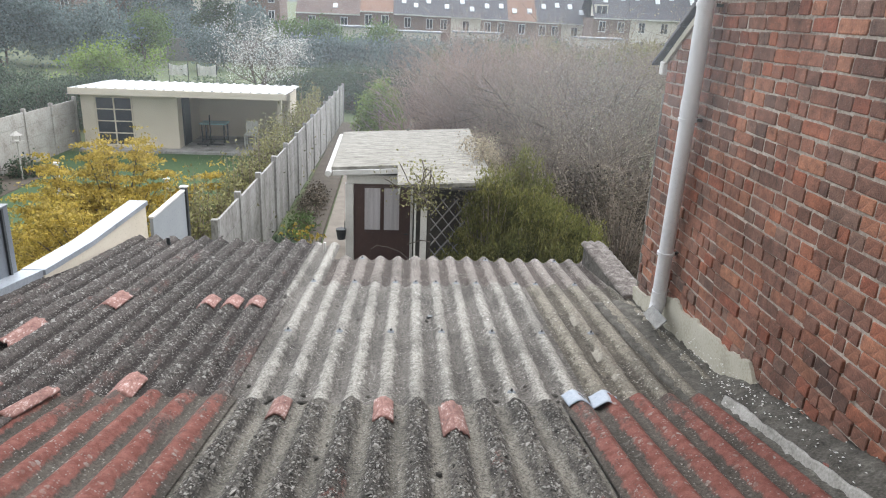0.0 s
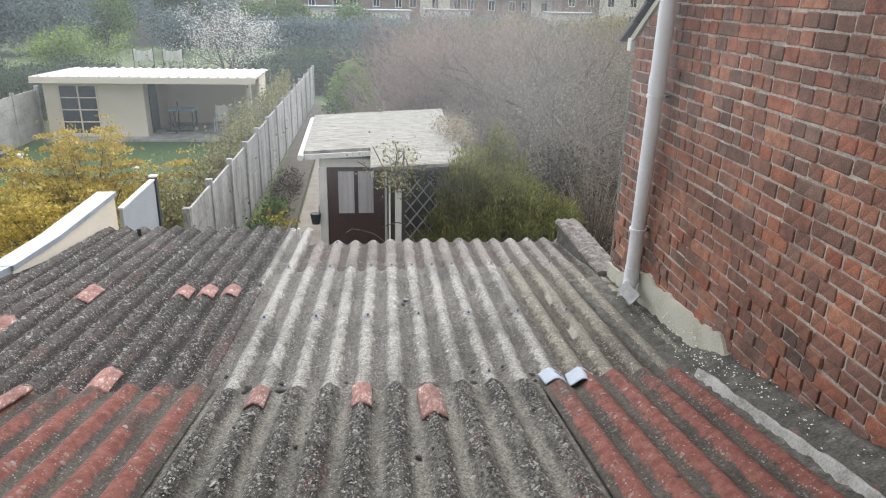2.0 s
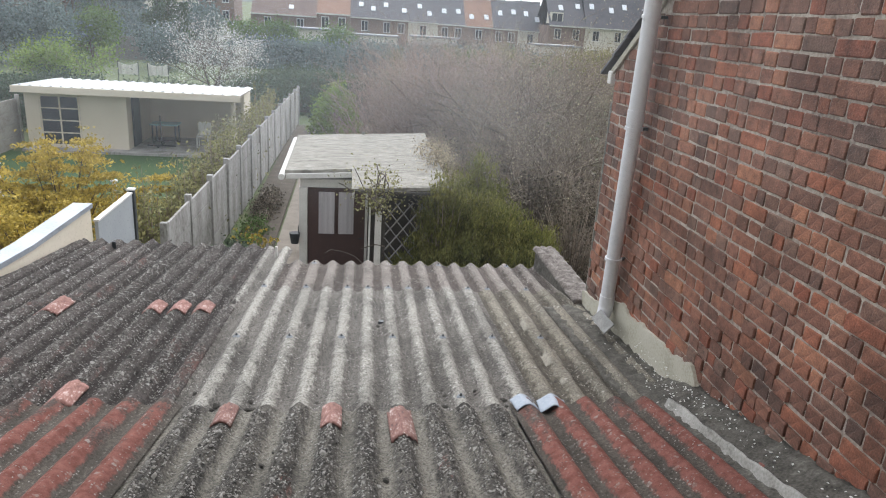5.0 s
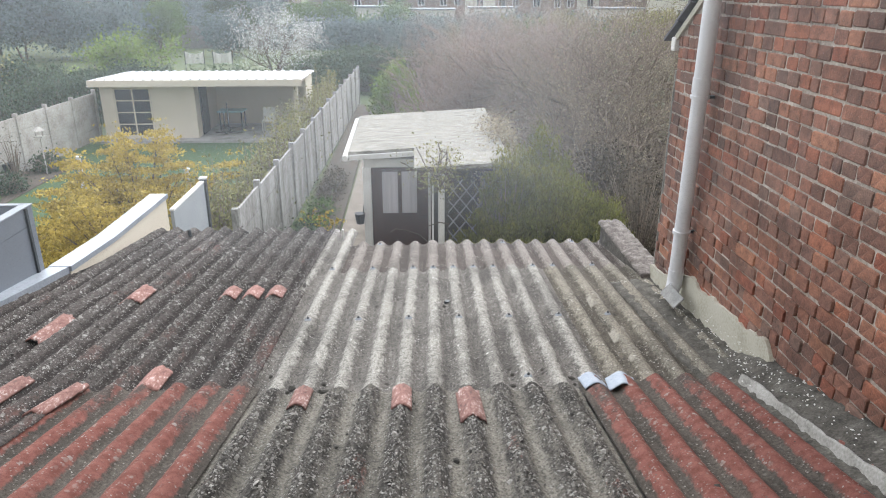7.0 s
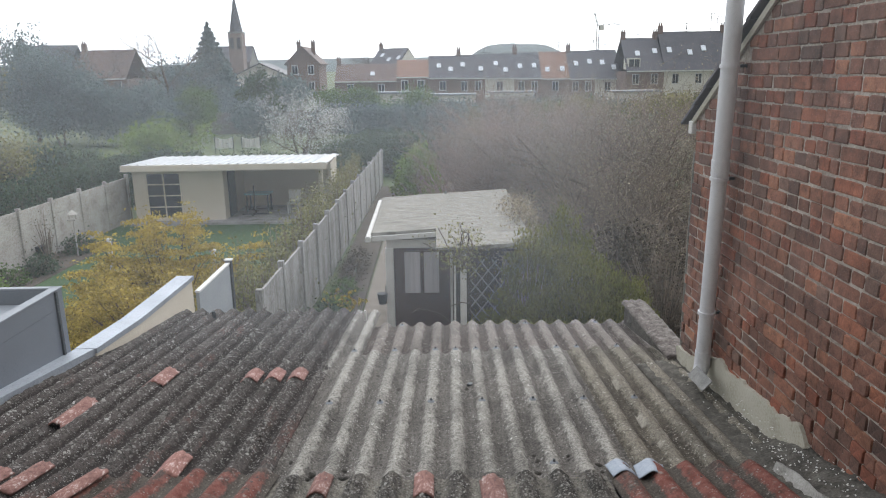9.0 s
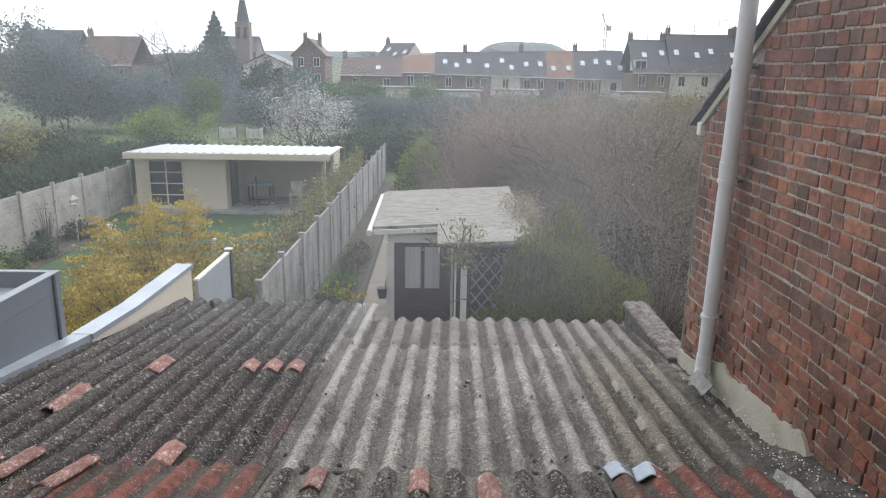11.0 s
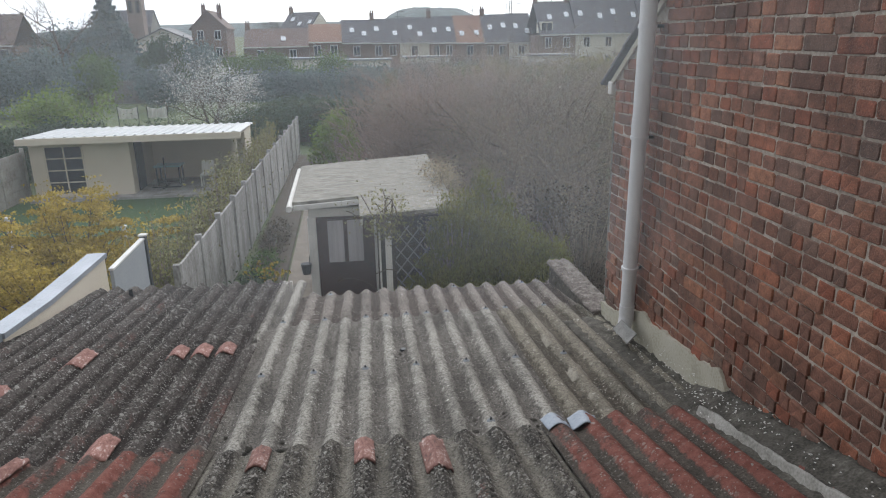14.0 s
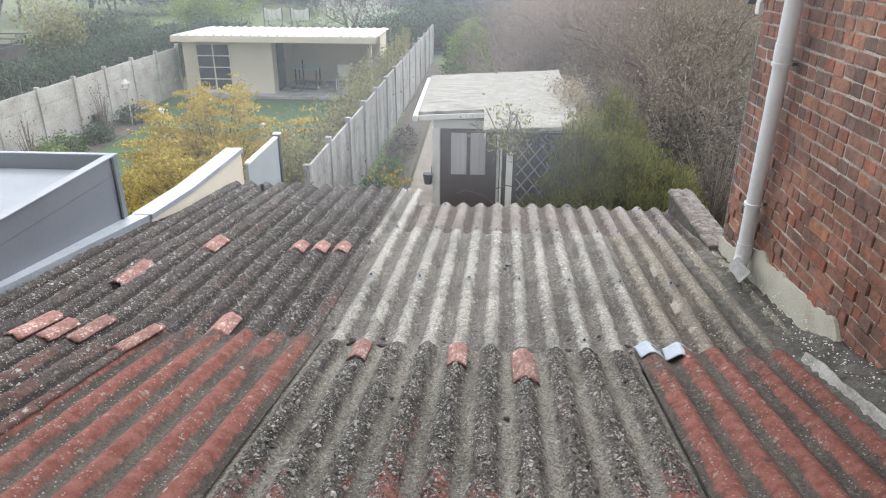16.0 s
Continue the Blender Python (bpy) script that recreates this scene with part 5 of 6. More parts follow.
def climber():
    rng = np.random.default_rng(5)
    root = tagged(new("climbing_rose"), "leafy rose climbing over the shed roof's corner", "climber")
    root.location = (0.45, SY - 1.58, 0)
    a, b, tips = [], [], []
    for k in range(16):
        p = np.array([rng.normal() * 0.05, 0, 0.0 if k < 3 else 2.1])
        d = np.array([rng.normal() * 0.25, rng.normal() * 0.15, 1.0])
        for s in range(9):
            q = p + d / np.linalg.norm(d) * (0.24 if k < 3 else 0.09)
            a.append(p), b.append(q)
            if q[2] > 1.6:
                tips.append(q)
            p = q
            d = d + rng.normal(size=3) * 0.4
            if q[2] > 2.7:
                d[2] -= 0.6
    stick_mesh("stems", a, b, 0.012, 0.008, M_BARK, root)
    tips = np.array(tips)
    c = tips[rng.integers(0, len(tips), 900)] + rng.normal(size=(900, 3)) * np.array([[0.17, 0.12, 0.11]])
    leaf_mesh("leaves", c, 0.028, L_PALE, root, rng)


climber()
mound("roof_creeper", "pale budding creeper hanging over the shed's far corner", (1.62, SY + 0.7, 1.5), 0.45, 1.9, 1.35, L_BUD, 0.03, 9000, 31, M_TWIG, "climber")

# daffodils and other flowers in the bed
for k in range(9):
    rng = np.random.default_rng(300 + k)
    root = tagged(new("daffodils"), "clump of pale yellow daffodils in the bed", "flowers", "daffodils")
    root.location = (-1.98 + rng.normal() * 0.14, 14.5 + rng.normal() * 0.3, 0.03)
    foot = rng.normal(size=(9, 3)) * np.array([[0.06, 0.06, 0]])
    top = foot * 2.5 + np.array([[0, 0, 1]]) * rng.uniform(0.35, 0.55, (9, 1))
    stick_mesh("stems", foot, top, 0.006, 0.005, L_GREEN, root)
    leaf_mesh("petals", np.repeat(top, 5, 0) + rng.normal(size=(45, 3)) * 0.02, 0.045, L_YELLOW if k % 3 else L_FRESH, root, rng)
for k, (x, y) in enumerate([(-10.9, 16.4), (-10.4, 15.9), (-11.1, 15.0)]):
    mound("bed_plant", "leafy green plant with white flowers by the fence", (x, y, 0.0), 0.4, 0.4, 0.5, L_FRESH, 0.06, 700, 320 + k, M_TWIG)

for k in range(9):
    y = 11.5 + k * 1.2
    rr = random.Random(500 + k)
    if k % 3 == 1:
        mound("bare_shrub", "bare upright brown stems against the pale fence", (-11.2, y, 0.03), 0.4, 0.5, rr.uniform(1.2, 1.7), L_BROWN, 0.03, 160, 340 + k, M_TWIG, "shrub", twigs=34)
    else:
        mound("bed_plant", "low leafy border plant along the pale fence", (-10.9 + rr.uniform(-0.2, 0.2), y, 0.03), rr.uniform(0.3, 0.5), 0.5, rr.uniform(0.35, 0.65), L_GREEN if k % 2 else L_DARK, 0.05, 900, 340 + k, M_TWIG)

# behind the fences


def clipped_hedge(p, q, wide, tall, seed):
    """A long hedge cut square: upright stems, and leaves out to flat sides and top."""
    rng = np.random.default_rng(seed)
    root = tagged(new("clipped_hedge"), "long dark clipped hedge behind the boundary fence", "hedge")
    root.location = (*p, 0)
    d = np.array([q[0] - p[0], q[1] - p[1], 0.0])
    length = np.linalg.norm(d)
    d /= length
    side = np.array([-d[1], d[0], 0.0])
    k = 500
    foot = d * rng.uniform(0, length, (k, 1)) + side * rng.normal(size=(k, 1)) * wide * 0.2
    tip = foot + rng.normal(size=(k, 3)) * 0.12
    tip[:, 2] = tall * rng.uniform(0.7, 1.0, k)
    stick_mesh("branches", foot, tip, 0.02, 0.006, M_TWIG, root)
    k = 42000
    out = np.sign(rng.uniform(-1, 1, k)) * wide / 2 * rng.uniform(0, 1, k) ** 0.3
    up = tall * rng.uniform(0.02, 1.0, k) ** 0.7 + rng.normal(size=k) * 0.04
    c = d * rng.uniform(0, length, (k, 1)) + side * (out + rng.normal(size=k) * 0.04)[:, None]
    c[:, 2] = np.maximum(up, 0.04)
    leaf_mesh("crown", c, 0.055, L_DARK, root, rng, up=1.2)


clipped_hedge((-13.35, 13.0), (-12.6, 30.5), 1.3, 2.05, 150)
tree("blossom_tree", "white blossoming fruit tree behind the garden room", (-7.8, 42, 0), 4.9, L_WHITE, 0.042, 7000, 100, M_BARK, 0.8, 4, 2, stems=3, jitter=0.15, lean=0.34, twig=0.9, squash=1.1)
for k, (x, y, rx, ry, h) in enumerate([(-17.5, 32, 3.5, 3.5, 2.1), (-13.0, 34, 3.5, 2, 1.7), (-8, 33.5, 3.5, 1.2, 1.6), (-1.5, 37.5, 4.5, 1.6, 2.0), (-3, 46, 5, 2, 1.6), (5, 36, 5, 2, 2.1)]):
    mound("hedge", "dark clipped hedge between the far gardens", (x, y, 0), rx, ry, h, L_DARK, 0.07, 20000, 120 + k, M_BARK, "hedge", twigs=260, lumps=0.1, clump=0.2)
tree("left_tree", "pale-leaved shrub tree beyond the fence", (-18.0, 31, 0), 3.4, L_PALE, 0.08, 3500, 140, M_TWIG, 0.8, 4, 2, stems=4, jitter=0.2, lean=0.35, twig=0.6)
tree("willow_shrub", "fresh green upright shrubs", (-14.3, 38, 0), 3.2, L_FRESH, 0.09, 5000, 141, M_TWIG, 0.5, 4, 2, stems=6, jitter=0.2, lean=0.3, twig=0.5)

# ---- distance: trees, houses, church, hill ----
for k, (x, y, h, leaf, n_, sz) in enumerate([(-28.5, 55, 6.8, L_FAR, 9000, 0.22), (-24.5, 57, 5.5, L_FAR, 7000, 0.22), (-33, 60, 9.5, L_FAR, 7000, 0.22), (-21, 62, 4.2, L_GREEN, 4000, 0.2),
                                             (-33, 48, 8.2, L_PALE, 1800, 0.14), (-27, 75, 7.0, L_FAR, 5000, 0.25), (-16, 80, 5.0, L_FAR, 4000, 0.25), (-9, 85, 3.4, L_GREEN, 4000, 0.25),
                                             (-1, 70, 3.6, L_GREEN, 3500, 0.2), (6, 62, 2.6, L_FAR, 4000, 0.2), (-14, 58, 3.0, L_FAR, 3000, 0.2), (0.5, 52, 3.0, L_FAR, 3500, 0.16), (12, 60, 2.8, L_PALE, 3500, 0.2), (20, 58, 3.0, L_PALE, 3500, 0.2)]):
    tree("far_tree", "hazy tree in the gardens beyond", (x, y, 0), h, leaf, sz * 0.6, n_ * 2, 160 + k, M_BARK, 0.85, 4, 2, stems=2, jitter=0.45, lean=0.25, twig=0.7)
for k, (x, y, h) in enumerate([(-25.3, 70, 12.4), (-34, 52, 9.0), (-31, 66, 10.0), (-11.2, 162, 15.2)]):
    tree("bare_tree", "tall bare tree with few leaves against the sky", (x, y, 0), h, L_BUD, 0.09, 300, 190 + k, M_BARK, 0.7, 5, 2, stems=1, jitter=0.2, lean=0.1, twig=1.25 if y > 100 else 0.85)

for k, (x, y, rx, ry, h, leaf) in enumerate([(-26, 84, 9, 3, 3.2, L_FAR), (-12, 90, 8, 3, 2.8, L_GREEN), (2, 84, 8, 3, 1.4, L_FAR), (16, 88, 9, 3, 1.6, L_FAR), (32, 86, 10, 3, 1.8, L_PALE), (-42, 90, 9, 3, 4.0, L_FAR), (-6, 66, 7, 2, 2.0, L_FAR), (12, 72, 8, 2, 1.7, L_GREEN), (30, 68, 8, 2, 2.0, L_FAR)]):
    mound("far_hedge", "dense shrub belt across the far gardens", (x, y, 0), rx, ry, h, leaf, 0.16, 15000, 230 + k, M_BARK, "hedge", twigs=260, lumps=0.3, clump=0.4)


mound("round_evergreen", "dark rounded evergreen among the far gardens", (-18.0, 75, 0), 2.4, 2.2, 5.6, L_DARK, 0.13, 16000, 260, M_BARK, "tree", lumps=0.12, clump=0.2)


def conifer(base, h, r, seed):
    rng = np.random.default_rng(seed)
    root = tagged(new("conifer"), "tall dark spruce beside the church", "tree")
    root.location = base
    part("trunk", rod((0, 0, 0), (0, 0, h * 0.97), h * 0.018, 0.02, 8), M_BARK, root)
    k = 9000
    t = rng.random(k) ** 0.6
    layer = np.floor(t * 18) / 18
    z = h * (1.0 - layer * 0.93) + rng.normal(size=k) * 0.12 - 0.0
    rad = r * layer * rng.uniform(0.2, 1.0, k) * (0.8 + 0.3 * rng.random(k))
    th = rng.uniform(0, 6.28, k)
    c = np.stack([rad * np.cos(th), rad * np.sin(th), z - rad * 0.25], 1)
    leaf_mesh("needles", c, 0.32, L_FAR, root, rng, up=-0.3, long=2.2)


conifer((-36.3, 120, 0), 13.4, 7.0, 3)
conifer((-47, 118, 0), 8.0, 2.4, 4)


def house(x0, x1, y, depth, eave, ridge, wall, roof_mat, label, windows=2, lights=2, chimneys=1, dormer=False, storeys=2, base=0.0, gable=False, seed=0):
    """A terraced house seen from the gardens: walls, roof, windows, skylights, chimneys."""
    rr = random.Random(seed)
    root = tagged(new("terraced_house"), label, "house", "houses across the gardens")
    root.location = ((x0 + x1) / 2, y, base)
    w = (x1 - x0) / 2
    if gable:
        v = [(-w, 0, -1), (w, 0, -1), (w, 0, eave), (0, 0, ridge), (-w, 0, eave), (-w, depth, -1), (w, depth, -1), (w, depth, eave), (0, depth, ridge), (-w, depth, eave)]
        solid("wall", v, [(0, 1, 2, 3, 4), (9, 8, 7, 6, 5), (1, 6, 7, 2), (5, 0, 4, 9)], wall, root)
        for s in (-1, 1):
            e = 0.35
            vv = [(s * (w + e), -e, eave - e * (ridge - eave) / w), (0, -e, ridge + 0.02), (0, depth + e, ridge + 0.02), (s * (w + e), depth + e, eave - e * (ridge - eave) / w)]
            vv += [(a, b, c + 0.18) for a, b, c in vv]
            solid("roof", vv, [(0, 1, 2, 3), (7, 6, 5, 4), (0, 4, 5, 1), (1, 5, 6, 2), (2, 6, 7, 3), (3, 7, 4, 0)], roof_mat, root)
    else:
        part("wall", block(-w, w, 0, depth, -1, eave), wall, root)
        mid = depth / 2
        v = [(-w, -0.35, eave - 0.15), (w, -0.35, eave - 0.15), (w, mid, ridge), (-w, mid, ridge), (-w, depth + 0.35, eave - 0.15), (w, depth + 0.35, eave - 0.15)]
        v += [(a, b, c + 0.18) for a, b, c in v]
        solid("roof", v, [(6, 7, 8, 9), (9, 8, 11, 10), (0, 1, 7, 6), (0, 6, 9, 3), (3, 9, 10, 4), (1, 2, 8, 7), (2, 5, 11, 8), (4, 10, 11, 5), (0, 3, 2, 1), (3, 4, 5, 2)], roof_mat, root)
        part("gutter", block(-w, w, -0.48, -0.36, eave - 0.12, eave + 0.06), M_WHITE, root)
        slope = math.atan2(ridge - eave, mid + 0.35)
        for k in range(lights):
            x = -w + (k + 0.6) * 2 * w / lights + rr.uniform(-0.5, 0.5)
            t = rr.uniform(0.3, 0.62)
            bm = block(-0.36, 0.36, -0.5, 0.5, 0, 0.1)
            bm.transform(Matrix.Translation((x, -0.35 + t * (mid + 0.35), eave + t * (ridge - eave) + 0.12)) @ Matrix.Rotation(slope, 4, "X"))
            part("skylight", bm, M_SKYLIGHT, root)
    for s in range(storeys):
        for k in range(windows):
            x = -w + (k + 0.5) * 2 * w / windows
            z = eave - 1.9 - 2.8 * s
            wdw = part("window", block(x - 0.55, x + 0.55, -0.06, 0.02, z - 0.1, z + 1.5), M_WHITE, root)
            for a in (-0.46, 0.04):
                part("pane", block(x + a, x + a + 0.42, -0.09, -0.065, z, z + 1.4), M_GLASS, wdw)
    for k in range(chimneys):
        off = 1.5 if gable else 0.4
        x = -w + off if k == 0 else w - off
        ch = part("chimney", block(x - 0.35, x + 0.35, depth / 2 - 0.3, depth / 2 + 0.3, eave if gable else ridge - 0.6, ridge + 1.1), M_HBRICK, root)
        for a in (-0.18, 0.18):
            part("chimney_pot", rod((x + a, depth / 2, ridge + 1.1), (x + a, depth / 2, ridge + 1.5), 0.12, 0.1, 8), M_REDROOF, ch)
    if dormer:
        dm = part("dormer", block(-w + 0.3, -w + 2.2, 0.3, 3.0, eave + 0.3, eave + 2.0), M_HCREAM, root)
        for a in (-w + 0.45, -w + 1.3):
            part("pane", block(a, a + 0.75, 0.26, 0.295, eave + 0.6, eave + 1.8), M_GLASS, dm)
    return root


row = [(-0.5, 4.2, M_HBRICK, M_SLATE, 7.8), (4.2, 8.8, M_HBRICK, M_SLATE, 7.9), (8.8, 13.6, M_HCREAM, M_SLATE, 8.0), (13.6, 18.0, M_HBRICK, M_SLATE, 8.1), (18.0, 22.6, M_HBRICK, M_ORANGE, 8.2), (22.6, 26.8, M_HBRICK, M_SLATE, 8.3), (26.8, 31.0, M_HCREAM, M_SLATE, 8.4)]
for k, (a, b, wm, rm, top) in enumerate(row):
    house(a, b, 118, 8, 4.3 - 0.08 * k, top, wm, rm, "hazy terraced house with slate roof and skylights" if rm == M_SLATE else "hazy terraced brick house with orange tile roof", 1 + k % 2, 2, k % 2, storeys=1, seed=k)
house(30.3, 36.2, 112, 9, 5.0, 10.0, M_HBRICK, M_SLATE, "large brick house with dormer and slate roof", 2, 2, 2, True, seed=20)
house(36.2, 47.0, 112, 9, 5.0, 10.9, M_HCREAM, M_SLATE, "large cream rendered house with slate roof", 3, 4, 2, seed=21)
house(47.0, 58.0, 112, 9, 5.2, 11.2, M_HCREAM, M_SLATE, "large cream rendered house with slate roof", 3, 2, 1, seed=22)
gabled = house(-13.6, -6.0, 150, 7, 6.8, 10.1, M_HBRICK, M_SLATE, "slate-roofed house with a white gable", 2, 3, 1, seed=23)
gabled.rotation_euler.z = -0.62
solid("gable", [(3.81 + dx, y, z) for dx in (0, 0.12) for y, z in ((-0.3, 6.6), (3.5, 9.95), (7.3, 6.6))], [(0, 1, 2), (5, 4, 3), (0, 3, 4, 1), (1, 4, 5, 2), (2, 5, 3, 0)], M_HCREAM, gabled, "white rendered gable end")
house(-5.2, -0.4, 108, 6, 4.6, 7.0, M_HBRICK, M_ORANGE, "brick house with white windows and orange tile roof", 2, 0, 0, storeys=1, seed=24)
house(-15.5, -5.6, 116, 7, 4.0, 6.6, M_HBRICK, M_REDROOF, "low brick house with brown clay roof", 2, 1, 1, storeys=1, seed=29)
house(-25.4, -19.8, 128, 9, 7.2, 9.9, M_HBRICK, M_REDROOF, "tall brick gable house with twin chimneys", 2, 0, 2, gable=True, seed=25)
house(-37.0, -28.0, 138, 9, 5.3, 7.3, M_HCREAM, M_SLATE, "white gabled house below the church", 2, 0, 0, gable=True, seed=26)
house(-52.0, -44.0, 105, 9, 5.0, 9.0, M_HBRICK, M_REDROOF, "brick house half hidden by trees", 3, 0, 1, seed=27)
house(-64.0, -55.0, 110, 9, 5.2, 10.0, M_HCREAM, M_SLATE, "white house half hidden by trees", 3, 1, 1, seed=28)
for k, (x0, x1, y, h) in enumerate([(-8, -1.5, 96, 2.6), (0, 6, 98, 2.2), (24, 30, 94, 2.4), (8, 14, 98, 2.4)]):
    g = tagged(new("outbuilding"), "low flat-roofed white outbuilding in a far garden", "outbuilding", "outbuildings")
    g.location = ((x0 + x1) / 2, y, 0)
    part("wall", block(-(x1 - x0) / 2, (x1 - x0) / 2, 0, 4, -0.6, h), M_HCREAM, g)
    part("roof", block(-(x1 - x0) / 2 - 0.2, (x1 - x0) / 2 + 0.2, -0.3, 4.2, h + 0.001, h + 0.2), M_FLATROOF, g)
tagged(part("garden_wall", block(-22.0, -12.0, 66, 66.3, -0.5, 1.9, 0.02), M_STONE), "long low garden wall among the trees", "wall")
for k, x in enumerate((-13.2, -11.5)):
    g = tagged(new("white_cloth"), "white sheet hung on a line in a far garden", "cloth", "white sheets")
    g.location = (x, 45, 0)
    nx = 16
    v = [(-0.55 + 1.1 * a / nx, 0.08 * math.sin(a * 1.3), z + (0.14 * (2 * a / nx - 1) ** 2 if z > 1 else 0)) for z in (0.75, 1.32) for a in range(nx + 1)]
    solid("fabric", v, [(a, a + 1, a + nx + 2, a + nx + 1) for a in range(nx)], M_WHITE, g)
    for a in (-0.58, 0.58):
        part("line_pole", rod((a, 0, 0), (a, 0, 1.55), 0.025, n=6), M_DARKMETAL, g)

church = tagged(new("church"), "grey stone church tower with a slate spire", "church")
church.location = (-66.0, 250, 0)
part("tower", block(-2.3, 2.3, -2.3, 2.3, -2, 19.0, 0.05), M_CBRICK, church)
part("cornice", block(-2.5, 2.5, -2.5, 2.5, 19.001, 19.5, 0.05), M_STONE, church)
part("spire", rod((0, 0, 19.5), (0, 0, 31.6), 2.3, 0.05, 8), M_SLATE, church)
for x in (-1.1, 1.1):
    bf = part("belfry_opening", block(x - 0.6, x + 0.6, -2.35, -2.2, 14.0, 17.5), M_GLASS, church)
    for k in range(5):
        part("louvre", block(x - 0.6, x + 0.6, -2.42, -2.36, 14.4 + k * 0.6, 14.6 + k * 0.6), M_STONE, bf)
v = [(-14, 3.2, -2), (14 - 11, 3.2, -2), (3, 3.2, 10), (-14, 3.2, 10), (-14, 9, 15), (3, 9, 15), (-14, 15, -2), (3, 15, -2), (3, 15, 10), (-14, 15, 10)]
solid("nave", v, [(0, 1, 2, 3), (1, 7, 8, 5, 2), (7, 6, 9, 8), (6, 0, 3, 4, 9)], M_STONE, church)
solid("nave_roof", [(-14.3, 2.8, 9.8), (3.3, 2.8, 9.8), (3.3, 9, 15.3), (-14.3, 9, 15.3), (-14.3, 15.4, 9.8), (3.3, 15.4, 9.8)], [(0, 1, 2, 3), (3, 2, 5, 4)], M_SLATE, church)



def lattice(a, b, wide, step, r):
    """A four-legged lattice boom from a to b with crossed braces."""
    a, b = Vector(a), Vector(b)
    d = (b - a).normalized()
    u = d.cross(Vector((0, 1, 0))).normalized() * wide / 2
    v = d.cross(u).normalized() * wide / 2
    bm = bmesh.new()
    n_ = max(2, int((b - a).length / step))
    for p in (u + v, u - v, -u - v, -u + v):
        rod(a + p, b + p, r, n=4, bm=bm)
    for k in range(n_):
        p, q = a + (b - a) * k / n_, a + (b - a) * (k + 1) / n_
        for e, g in ((u + v, u - v), (u - v, -u - v), (-u - v, -u + v), (-u + v, u + v)):
            rod(p + e, q + (g if k % 2 else e * 0 + g), r * 0.7, n=4, bm=bm)
    return bm


crane = tagged(new("tower_crane"), "distant tower crane with a level jib above the roofs", "crane")
crane.location = (36.6, 160, 0)
part("mast", lattice((0, 0, 0), (0, 0, 14.9), 0.5, 1.2, 0.045), M_DARKMETAL, crane)
part("jib", lattice((-0.2, 0, 14.9), (14.2, 0, 15.2), 0.28, 1.0, 0.03), M_DARKMETAL, crane)
part("apex", lattice((-0.1, 0, 14.9), (-0.9, 0, 17.4), 0.25, 0.9, 0.035), M_DARKMETAL, crane)
part("tie", rod((-0.9, 0, 17.4), (6.5, 0, 15.4), 0.03, n=4), M_DARKMETAL, crane)
part("cab", block(0.4, 1.2, -0.5, 0.5, 13.7, 14.7, 0.05), M_HCREAM, crane)
part("hook_line", rod((6.8, 0, 15.0), (6.8, 0, 11.6), 0.03, n=4), M_DARKMETAL, crane)


def aerial(x, y, z, tall, bars, turn):
    root = tagged(new("roof_aerial"), "thin metal television aerial on a house roof", "aerial", "roof aerials")
    root.matrix_basis = Matrix.Translation((x, y, z)) @ Matrix.Rotation(turn, 4, "Z")
    part("pole", rod((0, 0, -0.8), (0, 0, tall), 0.05, n=6), M_DARKMETAL, root)
    for k in range(bars):
        h = tall - 0.25 - k * 0.75
        part("boom", rod((-0.9 + 0.3 * k, 0, h), (1.3, 0, h), 0.035, n=4), M_DARKMETAL, root)
        for q in range(5):
            a_ = -0.6 + 0.4 * q
            part("element", rod((a_, -0.35, h), (a_, 0.35, h), 0.022, n=4), M_DARKMETAL, root)


for x, y, z, tall, bars, turn in ((44.7, 116.5, 10.9, 3.1, 2, 0.2), (45.7, 116.5, 10.9, 2.6, 1, 2.9), (40.8, 116.5, 10.9, 1.6, 3, 0.1), (33.4, 116.5, 10.0, 0.9, 1, 0.5), (29.2, 122, 8.4, 2.0, 2, 0.7), (27.2, 122, 8.4, 1.9, 1, 2.5), (21.4, 122, 8.2, 1.9, 3, 0.3), (8.9, 122, 7.9, 1.5, 2, 0.4)):
    aerial(x, y, z, tall, bars, turn)


def hill(x, y, w, h, d, seed):
    nx, ny = 40, 10
    verts = []
    for b in range(ny + 1):
        for a in range(nx + 1):
            s, t = -1 + 2 * a / nx, -1 + 2 * b / ny
            k = max(0, 1 - s ** 4) * max(0, 1 - t * t)
            verts.append((s * w, t * d, h * k * (1 + 0.06 * noise.noise(Vector((s * 6, t * 3, seed)))) - 2))
    f = [(b * (nx + 1) + a, b * (nx + 1) + a + 1, (b + 1) * (nx + 1) + a + 1, (b + 1) * (nx + 1) + a) for b in range(ny) for a in range(nx)]
    ob = solid("hill", verts, f, M_HILL, None, "", True)
    ob.location = (x, y, 0)
    return tagged(ob, "far wooded hill on the skyline", "hill", kind="structure")


hill(88, 750, 62, 35, 100, 1)
hill(-40, 900, 420, 26, 120, 2)

# ---- window pane with a painted film of glare haze ----
M_PANE = bpy.data.materials.new("haze_film_glass")
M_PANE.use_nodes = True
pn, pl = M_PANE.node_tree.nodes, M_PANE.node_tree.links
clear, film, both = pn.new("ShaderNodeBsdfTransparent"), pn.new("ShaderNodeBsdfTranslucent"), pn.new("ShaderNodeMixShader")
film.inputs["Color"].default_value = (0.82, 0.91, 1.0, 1)
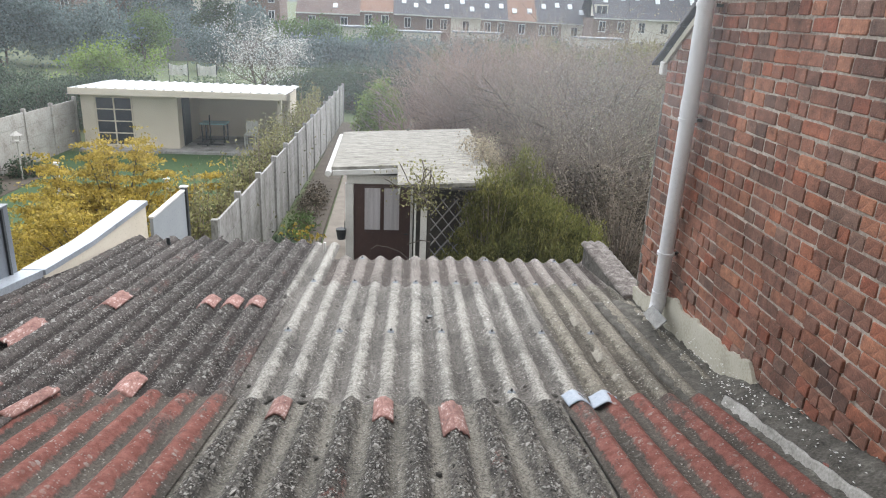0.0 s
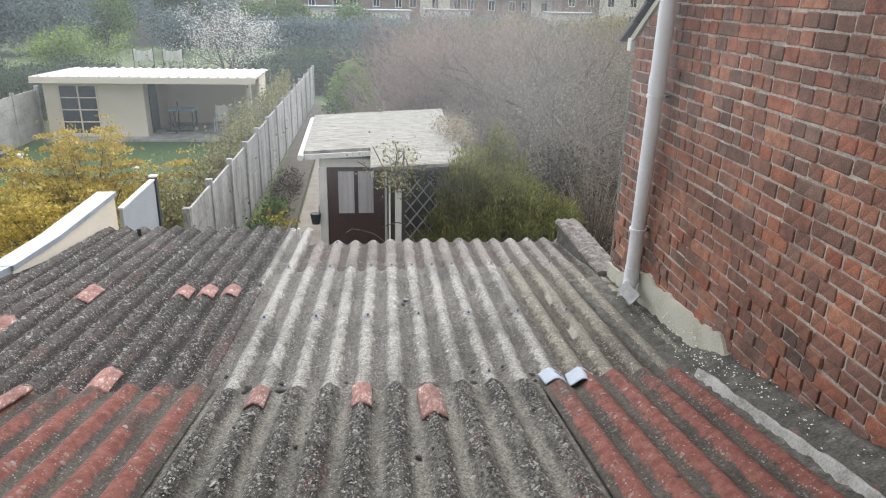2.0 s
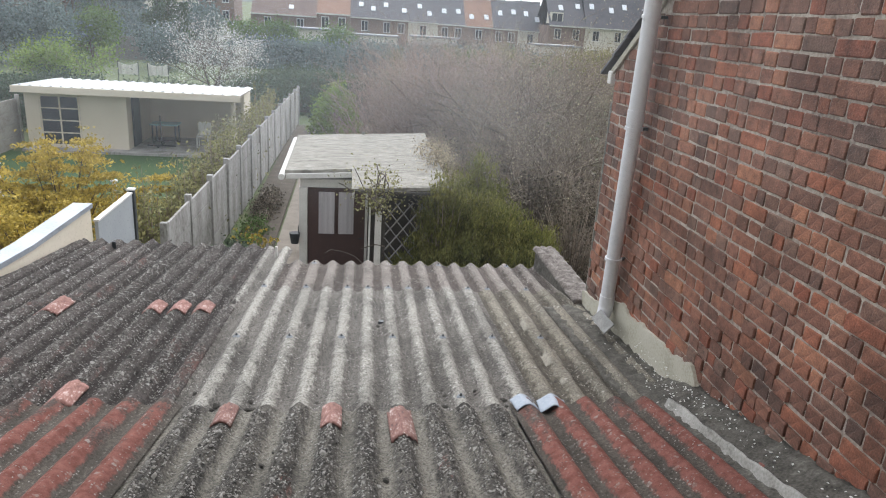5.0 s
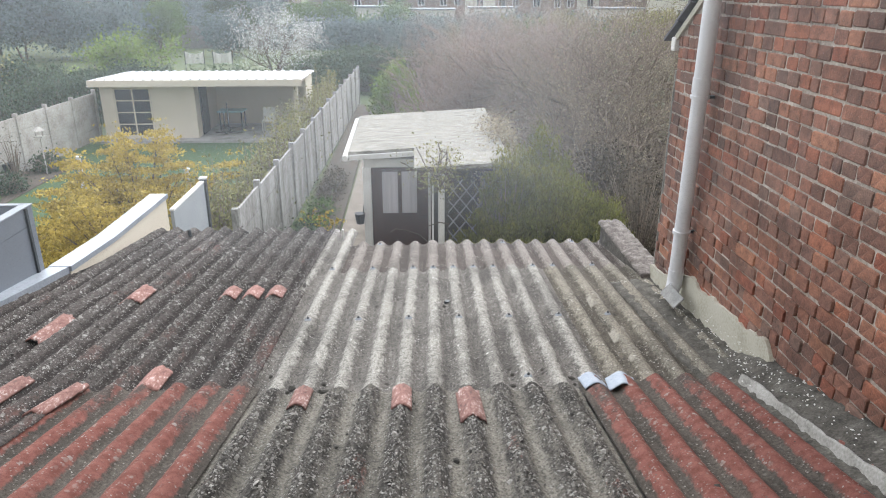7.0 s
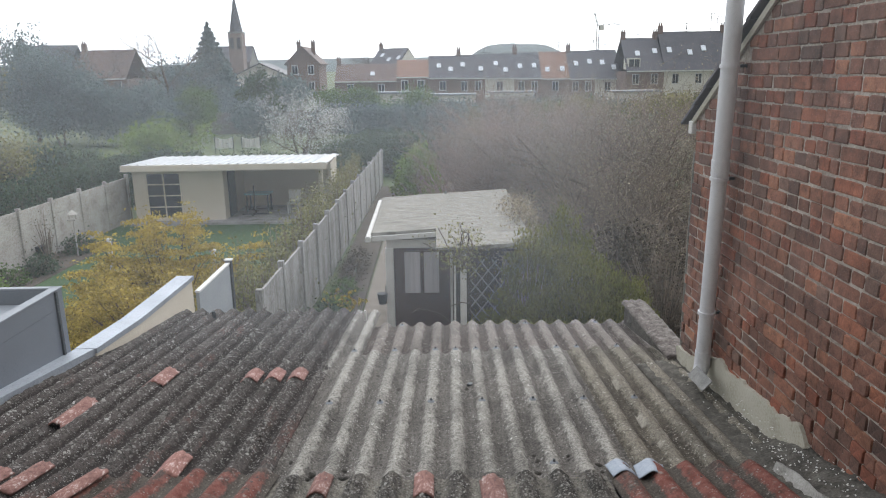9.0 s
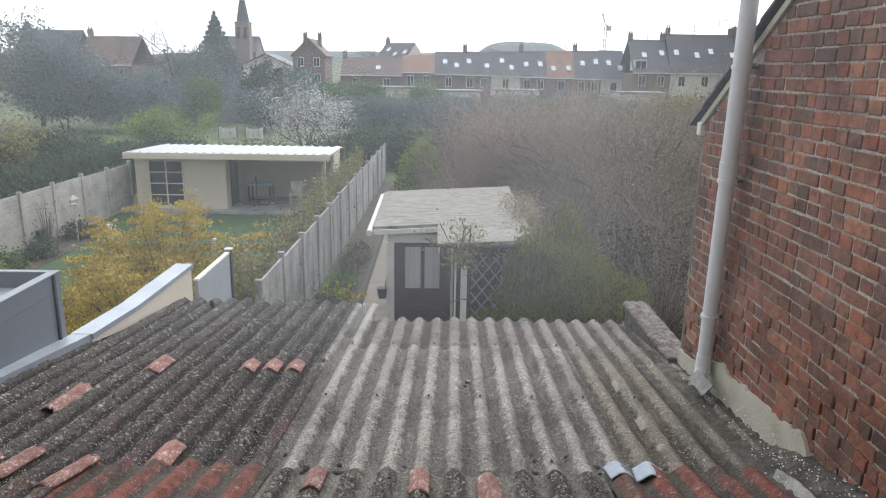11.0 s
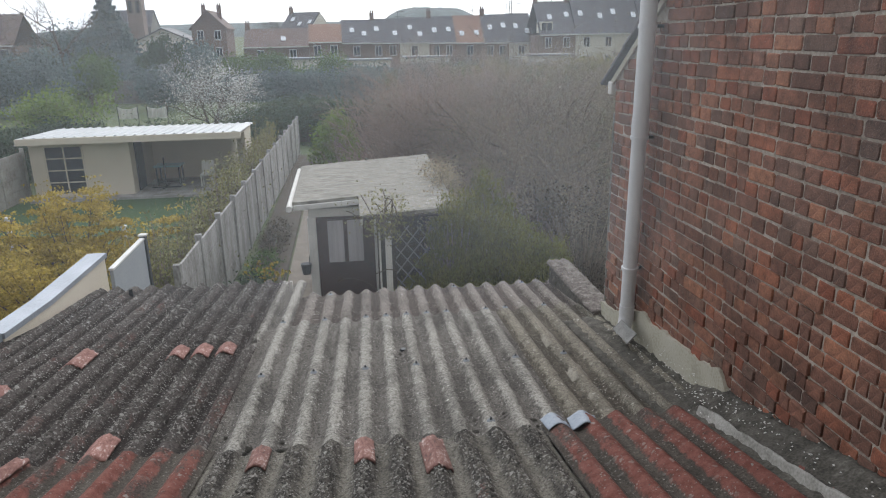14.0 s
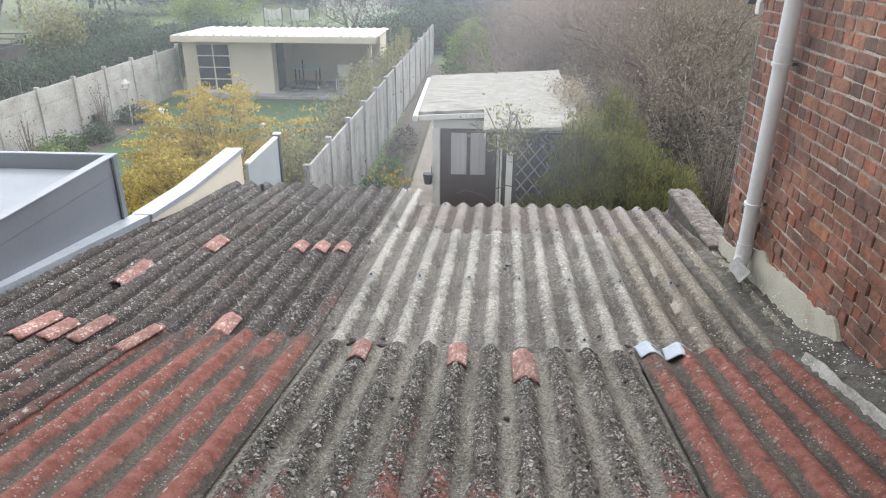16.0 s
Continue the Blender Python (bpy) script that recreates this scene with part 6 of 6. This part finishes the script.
# glare haze put into the film: thicker towards the upper glass, mottled by noise
place, split = pn.new("ShaderNodeTexCoord"), pn.new("ShaderNodeSeparateXYZ")
haze_noise, rise, amount = pn.new("ShaderNodeTexNoise"), pn.new("ShaderNodeMapRange"), pn.new("ShaderNodeMath")
haze_noise.inputs["Scale"].default_value, haze_noise.inputs["Detail"].default_value = 3.0, 2.0
rise.interpolation_type = "SMOOTHSTEP"
rise.inputs["From Min"].default_value, rise.inputs["From Max"].default_value = 5.045, 5.12
rise.inputs["To Min"].default_value, rise.inputs["To Max"].default_value = 0.012, 0.14
pl.new(place.outputs["Object"], split.inputs[0])
pl.new(place.outputs["Object"], haze_noise.inputs["Vector"])
pl.new(split.outputs["Z"], rise.inputs["Value"])
amount.operation = "MULTIPLY"
# less of the painted haze towards the right of the pane
side_drop, less = pn.new("ShaderNodeMapRange"), pn.new("ShaderNodeMath")
side_drop.interpolation_type, less.operation = "SMOOTHSTEP", "MULTIPLY"
for key, val in (("From Min", 0.08), ("From Max", 0.18), ("To Min", 1.0), ("To Max", 0.25)):
    side_drop.inputs[key].default_value = val
pl.new(split.outputs["X"], side_drop.inputs["Value"])
pl.new(amount.outputs[0], less.inputs[0])
pl.new(side_drop.outputs[0], less.inputs[1])
fade, smear = pn.new("ShaderNodeMapRange"), pn.new("ShaderNodeMath")
fade.interpolation_type, smear.operation = "SMOOTHSTEP", "MULTIPLY"
for key, val in (("From Min", 5.165), ("From Max", 5.21), ("To Min", 1.0), ("To Max", 1.6)):
    fade.inputs[key].default_value = val
pl.new(split.outputs["Z"], fade.inputs["Value"])
pl.new(rise.outputs[0], smear.inputs[0])
pl.new(fade.outputs[0], smear.inputs[1])
pl.new(smear.outputs[0], amount.inputs[0])
pl.new(haze_noise.outputs["Fac"], amount.inputs[1])
pl.new(less.outputs[0], both.inputs[0])
pl.new(clear.outputs[0], both.inputs[1])
pl.new(film.outputs[0], both.inputs[2])
pl.new(both.outputs[0], pn["Material Output"].inputs["Surface"])
window = tagged(new("window_1"), "window pane of the upper room with a painted haze film", "window", kind="structure")
pane = solid("window_pane", [(-1.2, 0.36, 4.25), (1.2, 0.36, 4.25), (1.2, 0.36, 6.4), (-1.2, 0.36, 6.4)], [(0, 1, 2, 3)], M_PANE, window, "thin glass with a graded film standing for glare haze")
pane.visible_shadow = False
for x in (-1.2, 1.16):
    part("window_frame", block(x, x + 0.04, 0.33, 0.39, 4.251, 6.399), M_WHITE, window)
